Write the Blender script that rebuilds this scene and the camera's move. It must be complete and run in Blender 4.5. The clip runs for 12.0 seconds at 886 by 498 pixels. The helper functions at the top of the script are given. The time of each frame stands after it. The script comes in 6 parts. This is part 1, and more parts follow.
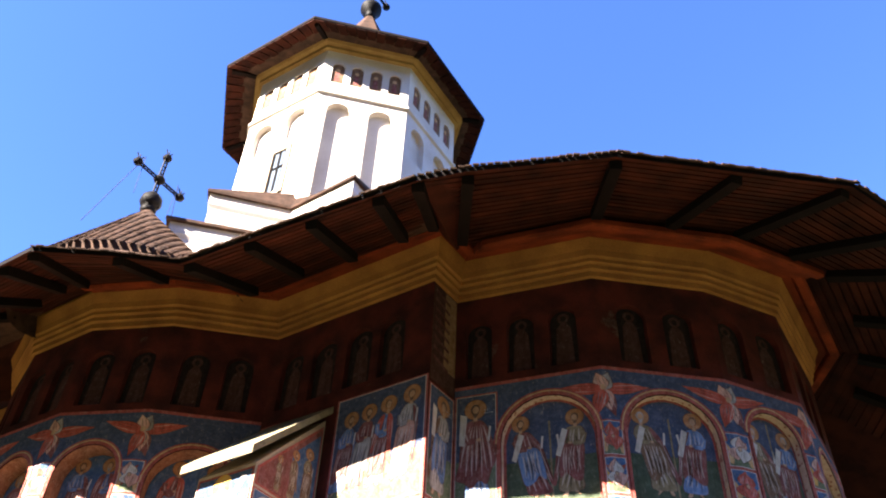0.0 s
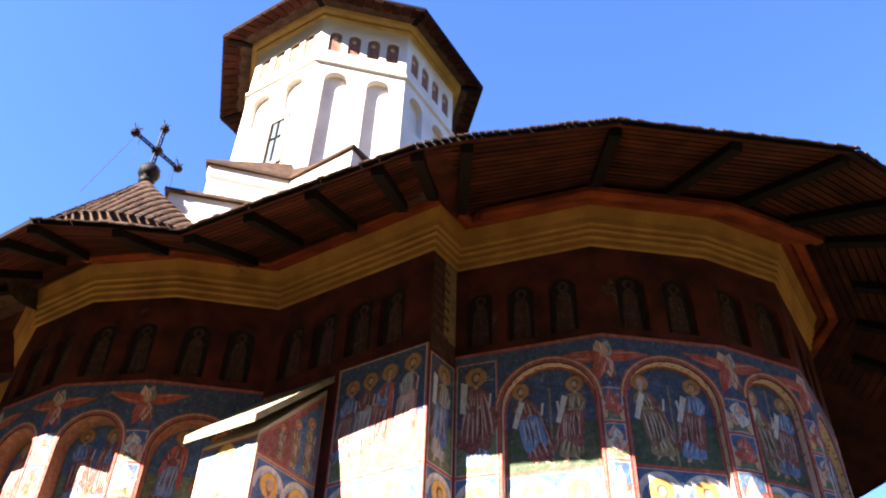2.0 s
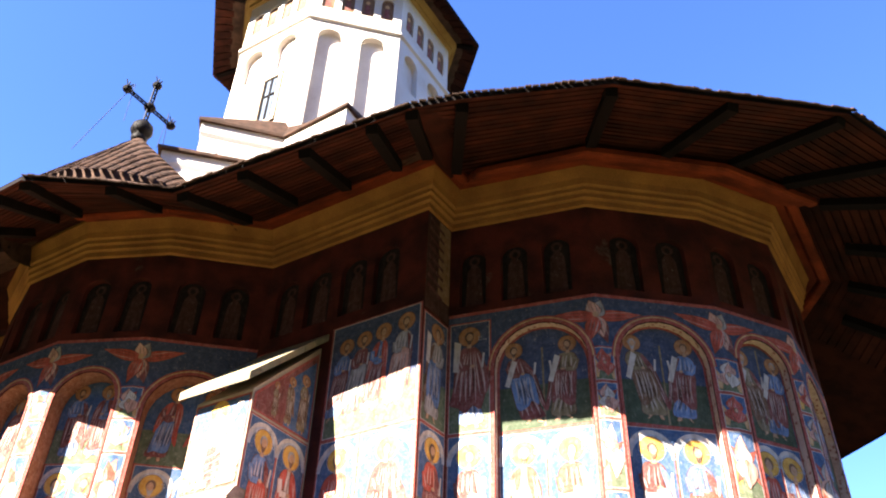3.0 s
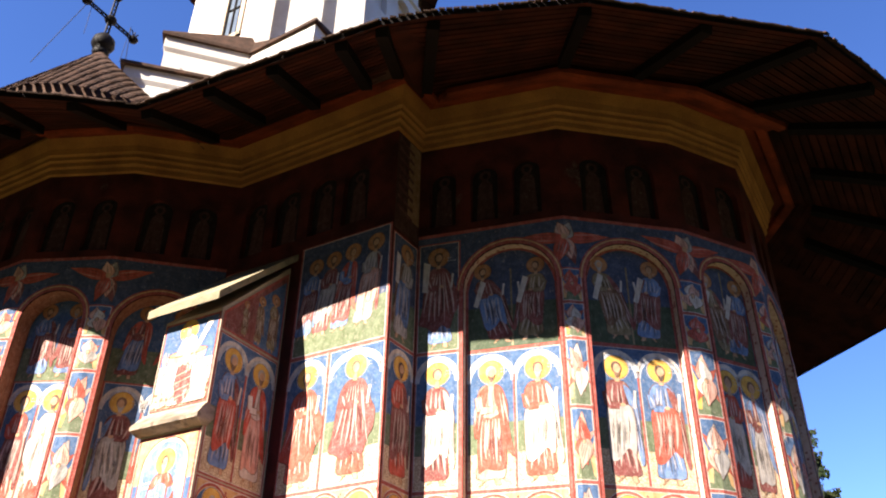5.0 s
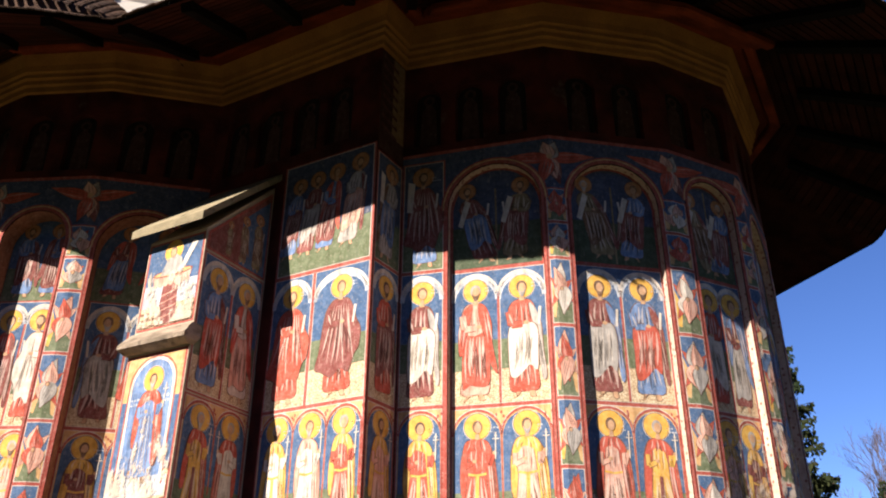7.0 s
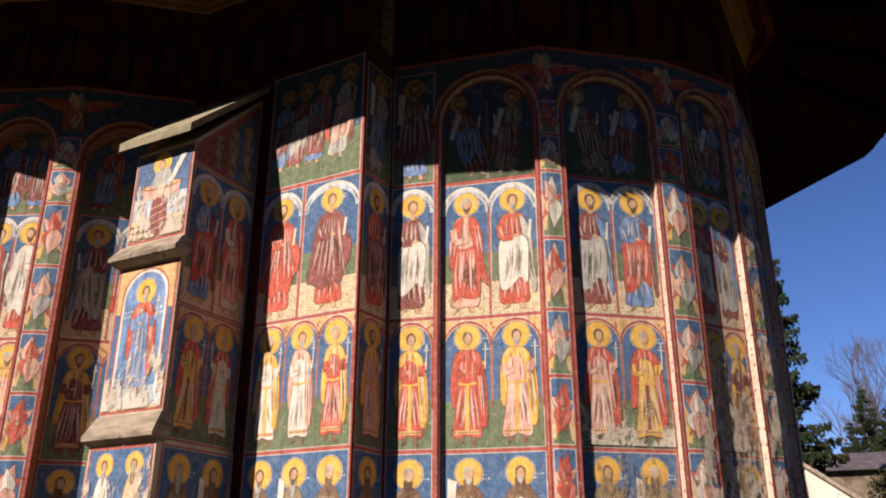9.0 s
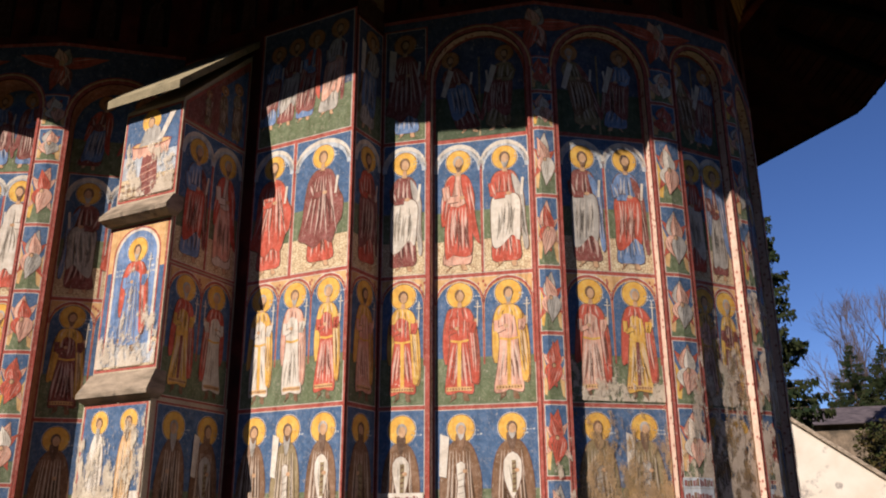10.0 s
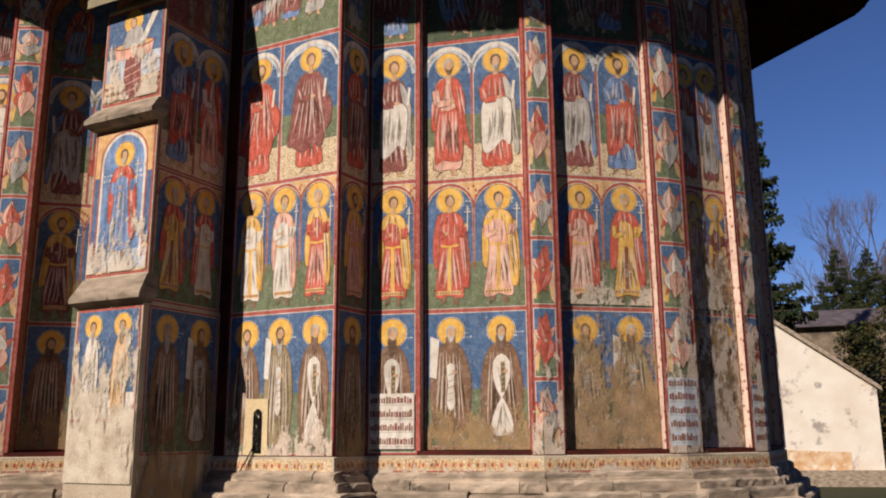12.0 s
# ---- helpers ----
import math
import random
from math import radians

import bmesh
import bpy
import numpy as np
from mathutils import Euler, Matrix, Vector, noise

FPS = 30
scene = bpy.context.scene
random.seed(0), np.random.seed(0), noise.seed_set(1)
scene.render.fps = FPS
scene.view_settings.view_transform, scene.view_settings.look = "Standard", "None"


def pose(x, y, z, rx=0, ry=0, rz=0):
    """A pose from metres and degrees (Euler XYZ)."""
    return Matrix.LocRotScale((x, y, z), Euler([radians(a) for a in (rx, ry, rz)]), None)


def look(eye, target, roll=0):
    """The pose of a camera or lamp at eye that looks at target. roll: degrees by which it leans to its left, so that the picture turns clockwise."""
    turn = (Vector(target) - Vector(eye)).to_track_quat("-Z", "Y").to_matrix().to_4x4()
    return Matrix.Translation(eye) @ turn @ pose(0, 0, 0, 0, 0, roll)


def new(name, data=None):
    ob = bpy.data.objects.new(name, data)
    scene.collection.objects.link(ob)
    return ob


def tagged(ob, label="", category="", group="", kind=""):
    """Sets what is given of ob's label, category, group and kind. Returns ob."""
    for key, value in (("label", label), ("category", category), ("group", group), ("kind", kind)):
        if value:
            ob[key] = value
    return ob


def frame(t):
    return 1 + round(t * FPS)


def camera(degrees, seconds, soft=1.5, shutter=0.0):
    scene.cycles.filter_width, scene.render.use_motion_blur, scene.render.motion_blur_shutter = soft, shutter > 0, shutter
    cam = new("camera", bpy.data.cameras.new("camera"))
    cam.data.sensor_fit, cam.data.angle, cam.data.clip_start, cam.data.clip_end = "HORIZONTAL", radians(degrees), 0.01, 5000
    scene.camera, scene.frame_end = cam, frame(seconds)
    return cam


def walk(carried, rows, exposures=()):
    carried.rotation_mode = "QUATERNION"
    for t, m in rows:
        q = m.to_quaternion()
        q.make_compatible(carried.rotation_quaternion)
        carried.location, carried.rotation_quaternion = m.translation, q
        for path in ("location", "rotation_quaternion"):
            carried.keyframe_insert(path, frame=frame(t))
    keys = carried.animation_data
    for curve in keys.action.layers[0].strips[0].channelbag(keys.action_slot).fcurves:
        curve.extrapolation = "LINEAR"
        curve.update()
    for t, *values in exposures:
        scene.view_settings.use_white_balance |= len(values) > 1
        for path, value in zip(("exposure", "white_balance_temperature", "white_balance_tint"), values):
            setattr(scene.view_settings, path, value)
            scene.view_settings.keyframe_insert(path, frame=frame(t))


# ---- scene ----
cam = camera(54.74, 12.0, soft=2.0)
PATH = [
    (0, pose(0, 0, 1.6, 132.51, -1.95, 0.01)),
    (0.5, pose(0, 0, 1.6, 132.21, -1.54, 0.07)),
    (1, pose(0, 0, 1.6, 131.82, -1.54, 0.26)),
    (1.5, pose(0, 0, 1.6, 131.23, -1.56, 0.37)),
    (2, pose(0, 0, 1.6, 130.43, -1.59, 0.29)),
    (2.5, pose(0, 0, 1.6, 129.18, -1.67, 0.12)),
    (2.7, pose(0, 0, 1.6, 128.59, -1.69, -0.02)),
    (4.3, pose(0, 0, 1.6, 124.51, -0.96, -1.33)),
    (4.5, pose(0, 0, 1.6, 123.98, -0.92, -1.58)),
    (5, pose(0, 0, 1.6, 122.51, -0.83, -2.14)),
    (5.5, pose(0, 0, 1.6, 121.41, -0.82, -2.60)),
    (6, pose(0, 0, 1.6, 119.78, -0.63, -2.79)),
    (6.5, pose(0, 0, 1.6, 118.54, -0.51, -2.83)),
    (7, pose(0, 0, 1.6, 117.17, -0.32, -3.02)),
    (7.2, pose(0, 0, 1.6, 116.63, -0.37, -3.16)),
    (8.8, pose(0, 0, 1.6, 111.97, -0.11, -3.58)),
    (9, pose(0, 0, 1.6, 111.36, -0.10, -3.60)),
    (9.5, pose(0, 0, 1.6, 110.00, -0.01, -3.90)),
    (10, pose(0, 0, 1.6, 108.55, 0.19, -4.06)),
    (10.5, pose(0, 0, 1.6, 106.83, 0.22, -4.18)),
    (11, pose(0, 0, 1.6, 104.62, 0.30, -4.43)),
    (11.5, pose(0, 0, 1.6, 103.18, 0.32, -4.59)),
    (12, pose(0, 0, 1.6, 102.20, 0.38, -4.69)),
]
walk(cam, PATH, [(0.0, 3.2), (2.5, 3.2), (4.5, 2.5), (5.5, 1.9), (7.0, 1.3), (9.0, 0.68), (12.0, 0.27)])

# ---- light ----
AXIS = radians(-31.6)                       # direction of the church's long axis
E_U = Vector((math.cos(AXIS), math.sin(AXIS), 0))
E_W = Vector((-math.sin(AXIS), math.cos(AXIS), 0))
ORIGIN = Vector((-0.44, 9.45, 0))


def L(u, w, z):
    """u along the church to the east, w inward from the south wall, z up."""
    return ORIGIN + E_U * u + E_W * w + Vector((0, 0, z))


SUN_EL, SUN_SIDE = radians(35.5), radians(18)
to_sun = (E_U * -math.sin(SUN_SIDE) + E_W * -math.cos(SUN_SIDE)) * math.cos(SUN_EL) + Vector((0, 0, math.sin(SUN_EL)))
sun = new("sun", bpy.data.lights.new("sun", "SUN"))
sun.data.energy, sun.data.angle, sun.data.color = 4.9, radians(0.5), (1.0, 0.885, 0.77)
sun.matrix_basis = look(to_sun * 60, (0, 0, 0))
world = bpy.data.worlds.new("sky")
scene.world = world
world.use_nodes = True
sky = world.node_tree.nodes.new("ShaderNodeTexSky")
sky.sky_type, sky.sun_disc, sky.sun_elevation = "NISHITA", False, SUN_EL
sky.sun_rotation = math.atan2(to_sun.x, to_sun.y)
sky.air_density, sky.dust_density, sky.ozone_density, sky.altitude = 1.0, 0.0, 1.6, 4200
deep = world.node_tree.nodes.new("ShaderNodeHueSaturation")
deep.inputs["Saturation"].default_value, deep.inputs["Hue"].default_value = 1.2, 0.514
world.node_tree.links.new(sky.outputs[0], deep.inputs["Color"])
world.node_tree.links.new(deep.outputs[0], world.node_tree.nodes["Background"].inputs[0])
world.node_tree.nodes["Background"].inputs[1].default_value = 0.088

# ---- materials ----


def mat(name, a, b, scale=4.0, rough=0.85, bump=0.25, fine=60.0, metal=0.0, stretch=(1, 1, 1), wear=None, wear_at=0.62, vary=0.0, wear_scale=1.3, gloss=0.12):
    """Two-scale surface: colour a drifts to b, fine grain, optional worn patches, small relief."""
    m = bpy.data.materials.new(name)
    m.use_nodes = True
    t = m.node_tree
    n, k = t.nodes, t.links.new
    p = n["Principled BSDF"]
    co = n.new("ShaderNodeTexCoord")
    mp = n.new("ShaderNodeMapping")
    mp.inputs["Scale"].default_value = stretch
    k(co.outputs["Object"], mp.inputs[0])
    big, small = n.new("ShaderNodeTexNoise"), n.new("ShaderNodeTexNoise")
    big.inputs["Scale"].default_value, big.inputs["Detail"].default_value = scale, 6
    small.inputs["Scale"].default_value, small.inputs["Detail"].default_value = fine, 4
    k(mp.outputs[0], big.inputs["Vector"])
    k(mp.outputs[0], small.inputs["Vector"])
    ramp = n.new("ShaderNodeValToRGB")
    ramp.color_ramp.elements[0].position, ramp.color_ramp.elements[1].position = 0.36, 0.66
    ramp.color_ramp.elements[0].color, ramp.color_ramp.elements[1].color = (*a, 1), (*b, 1)
    k(big.outputs[0], ramp.inputs[0])
    grain = n.new("ShaderNodeMix")
    grain.data_type, grain.blend_type = "RGBA", "OVERLAY"
    grain.inputs[0].default_value = 0.45
    k(ramp.outputs[0], grain.inputs[6])
    k(small.outputs[0], grain.inputs[7])
    out = grain.outputs[2]
    if wear:
        spots = n.new("ShaderNodeTexNoise")
        spots.inputs["Scale"].default_value, spots.inputs["Detail"].default_value, spots.inputs["Roughness"].default_value = wear_scale, 9, 0.68
        k(co.outputs["Object"], spots.inputs["Vector"])
        wr = n.new("ShaderNodeValToRGB")
        wr.color_ramp.elements[0].position, wr.color_ramp.elements[1].position = wear_at - 0.03, wear_at + 0.05
        k(spots.outputs[0], wr.inputs[0])
        mix = n.new("ShaderNodeMix")
        mix.data_type = "RGBA"
        k(wr.outputs[0], mix.inputs[0])
        k(out, mix.inputs[6])
        mix.inputs[7].default_value = (*wear, 1)
        out = mix.outputs[2]
    if vary:
        info, hsv = n.new("ShaderNodeObjectInfo"), n.new("ShaderNodeHueSaturation")
        rng = n.new("ShaderNodeMapRange")
        rng.inputs[3].default_value, rng.inputs[4].default_value = 1 - vary, 1 + vary
        k(info.outputs["Random"], rng.inputs[0])
        k(rng.outputs[0], hsv.inputs["Value"])
        k(out, hsv.inputs["Color"])
        out = hsv.outputs[0]
    k(out, p.inputs["Base Color"])
    p.inputs["Roughness"].default_value, p.inputs["Metallic"].default_value = rough, metal
    p.inputs["Specular IOR Level"].default_value = gloss
    if bump:
        add = n.new("ShaderNodeMath")
        add.operation = "ADD"
        k(big.outputs[0], add.inputs[0])
        k(small.outputs[0], add.inputs[1])
        bp = n.new("ShaderNodeBump")
        bp.inputs["Strength"].default_value, bp.inputs["Distance"].default_value = bump, 0.02
        k(add.outputs[0], bp.inputs["Height"])
        k(bp.outputs[0], p.inputs["Normal"])
    return m


PLASTER_WHITE = mat("white_limewash", (0.66, 0.62, 0.565), (0.56, 0.50, 0.44), 1.2, wear=(0.55, 0.45, 0.38), wear_at=0.68)
PLASTER_OLD = mat("aged_plaster", (0.52, 0.44, 0.33), (0.38, 0.30, 0.22), 2.0, wear=(0.25, 0.20, 0.15), wear_at=0.62)
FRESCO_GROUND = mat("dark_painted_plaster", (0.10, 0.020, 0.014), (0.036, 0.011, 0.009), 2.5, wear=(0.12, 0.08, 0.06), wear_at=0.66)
OCHRE = mat("ochre_painted_moulding", (0.40, 0.178, 0.045), (0.27, 0.115, 0.031), 2.0, wear=(0.28, 0.2, 0.1), wear_at=0.68)
OCHRE_PALE = mat("pale_ochre_moulding", (0.38, 0.25, 0.085), (0.27, 0.165, 0.055), 2.0, wear=(0.3, 0.22, 0.12), wear_at=0.66)
# eave boards darkened past their wood tone, standing in for deep eave shade
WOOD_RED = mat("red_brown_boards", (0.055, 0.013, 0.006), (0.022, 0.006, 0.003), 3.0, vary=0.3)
WOOD_LOG = mat("red_stained_logs", (0.24, 0.042, 0.013), (0.10, 0.019, 0.007), 2.2, bump=0.5, vary=0.25)
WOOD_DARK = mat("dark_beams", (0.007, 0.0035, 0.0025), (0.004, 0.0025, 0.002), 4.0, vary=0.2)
WOOD_TOWER = mat("brown_boards", (0.045, 0.012, 0.006), (0.02, 0.006, 0.004), 3.0, vary=0.25)
SHINGLE = mat("weathered_shingles", (0.075, 0.042, 0.028), (0.035, 0.022, 0.016), 5.0, bump=0.4, vary=0.3)
IRON = mat("dark_wrought_iron", (0.006, 0.0055, 0.006), (0.011, 0.009, 0.008), 9.0, rough=0.6, gloss=0.1)
STONE = mat("grey_weathered_stone", (0.47, 0.37, 0.28), (0.22, 0.175, 0.13), 3.4, bump=0.7, stretch=(1, 1, 3), wear=(0.12, 0.10, 0.08), wear_at=0.62, vary=0.25, wear_scale=2.6)
GRASS = mat("trodden_grass", (0.036, 0.046, 0.017), (0.055, 0.048, 0.026), 1.5, bump=0.6)

PLASTER_NEW = mat("smooth_cream_plaster", (0.64, 0.50, 0.30), (0.55, 0.42, 0.25), 2.5, bump=0.2)
CAPPING = mat("lichened_capping_stone", (0.30, 0.25, 0.16), (0.20, 0.17, 0.11), 4.0, bump=0.5, wear=(0.10, 0.09, 0.06), wear_at=0.62, wear_scale=3.0)
RUBBLE = mat("rubble_masonry", (0.24, 0.18, 0.13), (0.10, 0.08, 0.06), 1.6, bump=0.9, fine=9.0)
GLASS = mat("window_glass", (0.10, 0.125, 0.16), (0.15, 0.18, 0.21), 2.0, rough=0.08, bump=0.0, gloss=0.5)

# ---- mesh helpers ----


def part(name, bm, material, parent=None, label="", smooth=False):
    me = bpy.data.meshes.new(name)
    bm.to_mesh(me)
    bm.free()
    for m in material if isinstance(material, (list, tuple)) else [material]:
        me.materials.append(m)
    if smooth:
        for f in me.polygons:
            f.use_smooth = True
    ob = new(name, me)
    if parent is not None:
        ob.parent = parent
    if label:
        ob["label"] = label
    return ob


def face(bm, pts, mi=0):
    try:
        f = bm.faces.new([bm.verts.new(p) for p in pts])
        f.material_index = mi
        return f
    except ValueError:
        return None


def box(bm, corners, h):
    """Solid between four base points and the same four raised by vector h."""
    a = [bm.verts.new(c) for c in corners]
    b = [bm.verts.new(Vector(c) + Vector(h)) for c in corners]
    bm.faces.new(a[::-1])
    bm.faces.new(b)
    for i in range(4):
        bm.faces.new((a[i], a[(i + 1) % 4], b[(i + 1) % 4], b[i]))


def beam(bm, p, q, width, height, up=Vector((0, 0, 1))):
    """Squared timber from p to q."""
    d = (Vector(q) - Vector(p))
    side = d.cross(up).normalized() * width / 2
    top = side.cross(d).normalized() * height / 2
    p, q = Vector(p), Vector(q)
    box(bm, [p - side - top, p + side - top, p + side + top, p - side + top], d)


def lathe(bm, base, axis, profile, n=16):
    """Round body: profile of (radius, height) along axis from base."""
    axis = Vector(axis).normalized()
    x = axis.orthogonal().normalized()
    y = axis.cross(x)
    rings = []
    for r, h in profile:
        rings.append([bm.verts.new(Vector(base) + axis * h + (x * math.cos(i * math.tau / n) + y * math.sin(i * math.tau / n)) * r) for i in range(n)])
    for a, b in zip(rings, rings[1:]):
        for i in range(n):
            bm.faces.new((a[i], a[(i + 1) % n], b[(i + 1) % n], b[i]))
    bm.faces.new(rings[0][::-1])
    bm.faces.new(rings[-1])


class Facet:
    """One flat stretch of wall between two plan points, seen from outside."""

    def __init__(self, p, q):
        self.p, self.q = Vector(p), Vector(q)
        d = self.q - self.p
        self.len = d.length
        self.d = d / self.len
        self.n = Vector((self.d.y, -self.d.x))

    def at(self, s, z, o=0.0):
        v = self.p + self.d * s + self.n * o
        return L(v.x, v.y, z)


def arch_line(s0, s1, zb, zs, n=12, rise=1.0):
    """Outline of an arched opening, from the lower left corner round to the lower right."""
    c, r = (s0 + s1) / 2, (s1 - s0) / 2
    return [(s0, zb)] + [(c - r * math.cos(math.pi * i / n), zs + rise * r * math.sin(math.pi * i / n)) for i in range(n + 1)] + [(s1, zb)]


def facet_wall(bm, F, z0, z1, openings, depth):
    """Front face of a facet with arched recesses (s0, s1, zb, zs) that have jambs and a back."""
    s = 0.0
    for s0, s1, zb, zs in sorted(openings):
        face(bm, [F.at(s, z0), F.at(s0, z0), F.at(s0, z1), F.at(s, z1)])
        if zb > z0:
            face(bm, [F.at(s0, z0), F.at(s1, z0), F.at(s1, zb), F.at(s0, zb)])
        line = arch_line(s0, s1, zb, zs)
        for a, b in zip(line[1:], line[2:-1]):
            face(bm, [F.at(*a), F.at(*b), F.at(b[0], z1), F.at(a[0], z1)])
        for a, b in zip(line, line[1:] + line[:1]):
            face(bm, [F.at(*a), F.at(*a, -depth), F.at(*b, -depth), F.at(*b)])
        face(bm, [F.at(*a, -depth) for a in reversed(line)])
        s = s1
    face(bm, [F.at(s, z0), F.at(F.len, z0), F.at(F.len, z1), F.at(s, z1)])


def mitred(chain, off):
    """Plan points of an open chain pushed outward by off."""
    out = []
    fs = [Facet(a, b) for a, b in zip(chain, chain[1:])]
    for i, p in enumerate(chain):
        a, b = fs[max(i - 1, 0)].n, fs[min(i, len(fs) - 1)].n
        m = (a + b).normalized()
        out.append(Vector(p) + m * off / max(m.dot(a), 0.3))
    return out


def sweep(bm, chain, profile):
    """A moulding of (offset, z) points along a chain of plan points."""
    rings = [mitred(chain, o) for o, z in profile]
    for j in range(len(profile) - 1):
        for i in range(len(chain) - 1):
            face(bm, [L(*rings[j][i], profile[j][1]), L(*rings[j][i + 1], profile[j][1]), L(*rings[j + 1][i + 1], profile[j + 1][1]), L(*rings[j + 1][i], profile[j + 1][1])])
    for i in (0, -1):
        face(bm, [L(*rings[j][i], profile[j][1]) for j in range(len(profile))])


# ---- plan of the church ----
MID = 4.18                                   # half the nave's width
SOUTH_WEST = [(-17.0, 0.0), (-9.15, 0.0)]
SOUTH_APSE = [(-9.15, 0.0), (-7.954, -1.073), (-6.707, -1.626), (-5.313, -1.626), (-4.066, -1.073), (-2.87, 0.0)]
NAVE = [(-2.87, 0.0), (0.05, 0.0)]
RETURN = [(0.05, 0.0), (0.08, 0.597)]
APSE = [(0.08, 0.597), (2.035, 1.044), (3.318, 2.106), (4.035, 3.17), (4.035, 5.19), (3.318, 6.254), (2.035, 7.316), (0.08, 7.763)]
NORTH = [(0.08, 7.763), (0.05, 8.36), (-17.0, 8.36)]
OUTLINE = SOUTH_WEST + SOUTH_APSE[1:] + NAVE[1:] + RETURN[1:] + APSE[1:] + NORTH[1:]
EAVES = [(-17.0, -2.45), (-9.8, -2.6), (-9.2, -3.1), (-8.3, -3.78), (-3.75, -3.78), (-2.85, -3.15), (-2.2, -2.62), (1.25, -2.27), (1.73, -1.96),
         (3.31, -1.10), (5.6, 0.9), (6.65, 3.1), (6.75, 5.7), (5.575, 8.14), (3.445, 9.89), (1.85, 10.52), (1.29, 10.68), (-17.0, 10.81)]
EZ = [8.9] * 7 + [8.97, 9.16, 9.38, 9.5, 9.4, 9.0] + [8.9] * 5       # height of each eave corner
ROWS = [1.38, 2.98, 4.53, 6.30, 8.10]        # levels of the painted bands
Z_BASE, Z_CORNICE, Z_TOP, Z_EAVE, Z_SOFFIT = 1.17, 9.6, 10.2, 8.9, 10.36

# ground: level round the church, falling gently to the north-east
bm = bmesh.new()
RAD = [0, 8, 16, 22, 32, 48, 70, 110, 170, 400, 1200]
NG = 64
rows_ = []
for r in RAD[1:]:
    row = []
    for i in range(NG):
        a = math.tau * i / NG
        fall = max(0.0, math.cos(a - radians(32))) ** 2 * 1.9 * min(1.0, max(0.0, (r - 20) / 32))
        row.append(bm.verts.new((r * math.sin(a), r * math.cos(a), -fall)))
    rows_.append(row)
mid = bm.verts.new((0, 0, 0))
for i in range(NG):
    bm.faces.new((mid, rows_[0][(i + 1) % NG], rows_[0][i]))
for a_, b_ in zip(rows_, rows_[1:]):
    for i in range(NG):
        bm.faces.new((a_[i], a_[(i + 1) % NG], b_[(i + 1) % NG], b_[i]))
ground = tagged(part("ground", bm, GRASS, smooth=True), "trodden grass round the church", "ground", kind="structure")

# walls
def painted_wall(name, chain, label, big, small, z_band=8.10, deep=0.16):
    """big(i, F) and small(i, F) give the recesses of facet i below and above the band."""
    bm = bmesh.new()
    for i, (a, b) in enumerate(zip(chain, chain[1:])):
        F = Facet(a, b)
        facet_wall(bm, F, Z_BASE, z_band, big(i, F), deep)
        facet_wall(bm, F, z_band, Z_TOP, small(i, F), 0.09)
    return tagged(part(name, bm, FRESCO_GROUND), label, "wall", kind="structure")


def apse_big(i, F):
    if i == 0:
        return [(0.64, 1.87, 1.42, 7.16)]
    return [(0.25, F.len - 0.23, 1.42, 7.75 - (F.len - 0.48) / 2)]


def frieze(F, n, width=0.42):
    """Pairs or rows of small blind niches in the upper band."""
    if n == 2:
        m = F.len / 2
        return [(m - 0.12 - width, m - 0.12, 8.22, 8.98), (m + 0.12, m + 0.12 + width, 8.22, 8.98)]
    step = (F.len - 0.2) / n
    return [(0.14 + step * k, 0.14 + step * k + width, 8.22, 8.98) for k in range(n)]


wall_apse = painted_wall("wall_altar_apse", APSE, "altar apse wall covered in old painted plaster", apse_big, lambda i, F: frieze(F, 3, 0.39) if i == 0 else frieze(F, 2), deep=0.11)
wall_return = painted_wall("wall_return", RETURN, "narrow painted return wall beside the altar apse", lambda i, F: [], lambda i, F: [])
wall_nave = painted_wall("wall_nave", NAVE, "painted nave wall with red borders and blue panels", lambda i, F: [(1.85, 1.96, 1.42, 1.80)], lambda i, F: [(0.2, 0.63, 8.22, 8.98), (0.8, 1.26, 8.22, 8.98), (1.44, 1.9, 8.22, 8.98), (2.03, 2.47, 8.22, 8.98)])
wall_south_apse = painted_wall("wall_south_apse", SOUTH_APSE, "painted south apse wall with tall blind arches", lambda i, F: [(0.22, F.len - 0.22, 1.42, 7.55 - (F.len - 0.44) / 2)], lambda i, F: frieze(F, 2), deep=0.3)
wall_west = painted_wall("wall_south_west", SOUTH_WEST, "long painted south wall of the church", lambda i, F: [], lambda i, F: frieze(F, 12))
wall_north = painted_wall("wall_north", NORTH, "plain dark north wall of the church", lambda i, F: [], lambda i, F: [])
bm = bmesh.new()
face(bm, [L(-17, 8.36, Z_BASE), L(-17, 0, Z_BASE), L(-17, 0, Z_TOP), L(-17, 8.36, Z_TOP)])
wall_end = tagged(part("wall_west", bm, FRESCO_GROUND), "plain west wall of the church", "wall", kind="structure")
bm = bmesh.new()
ring = mitred(OUTLINE, -0.8)
for a, b in zip(ring, ring[1:]):
    face(bm, [L(*b, 0), L(*a, 0), L(*a, Z_TOP), L(*b, Z_TOP)])
tagged(part("wall_inner", bm, PLASTER_OLD), "plain inner face of the church walls", "wall", kind="structure")

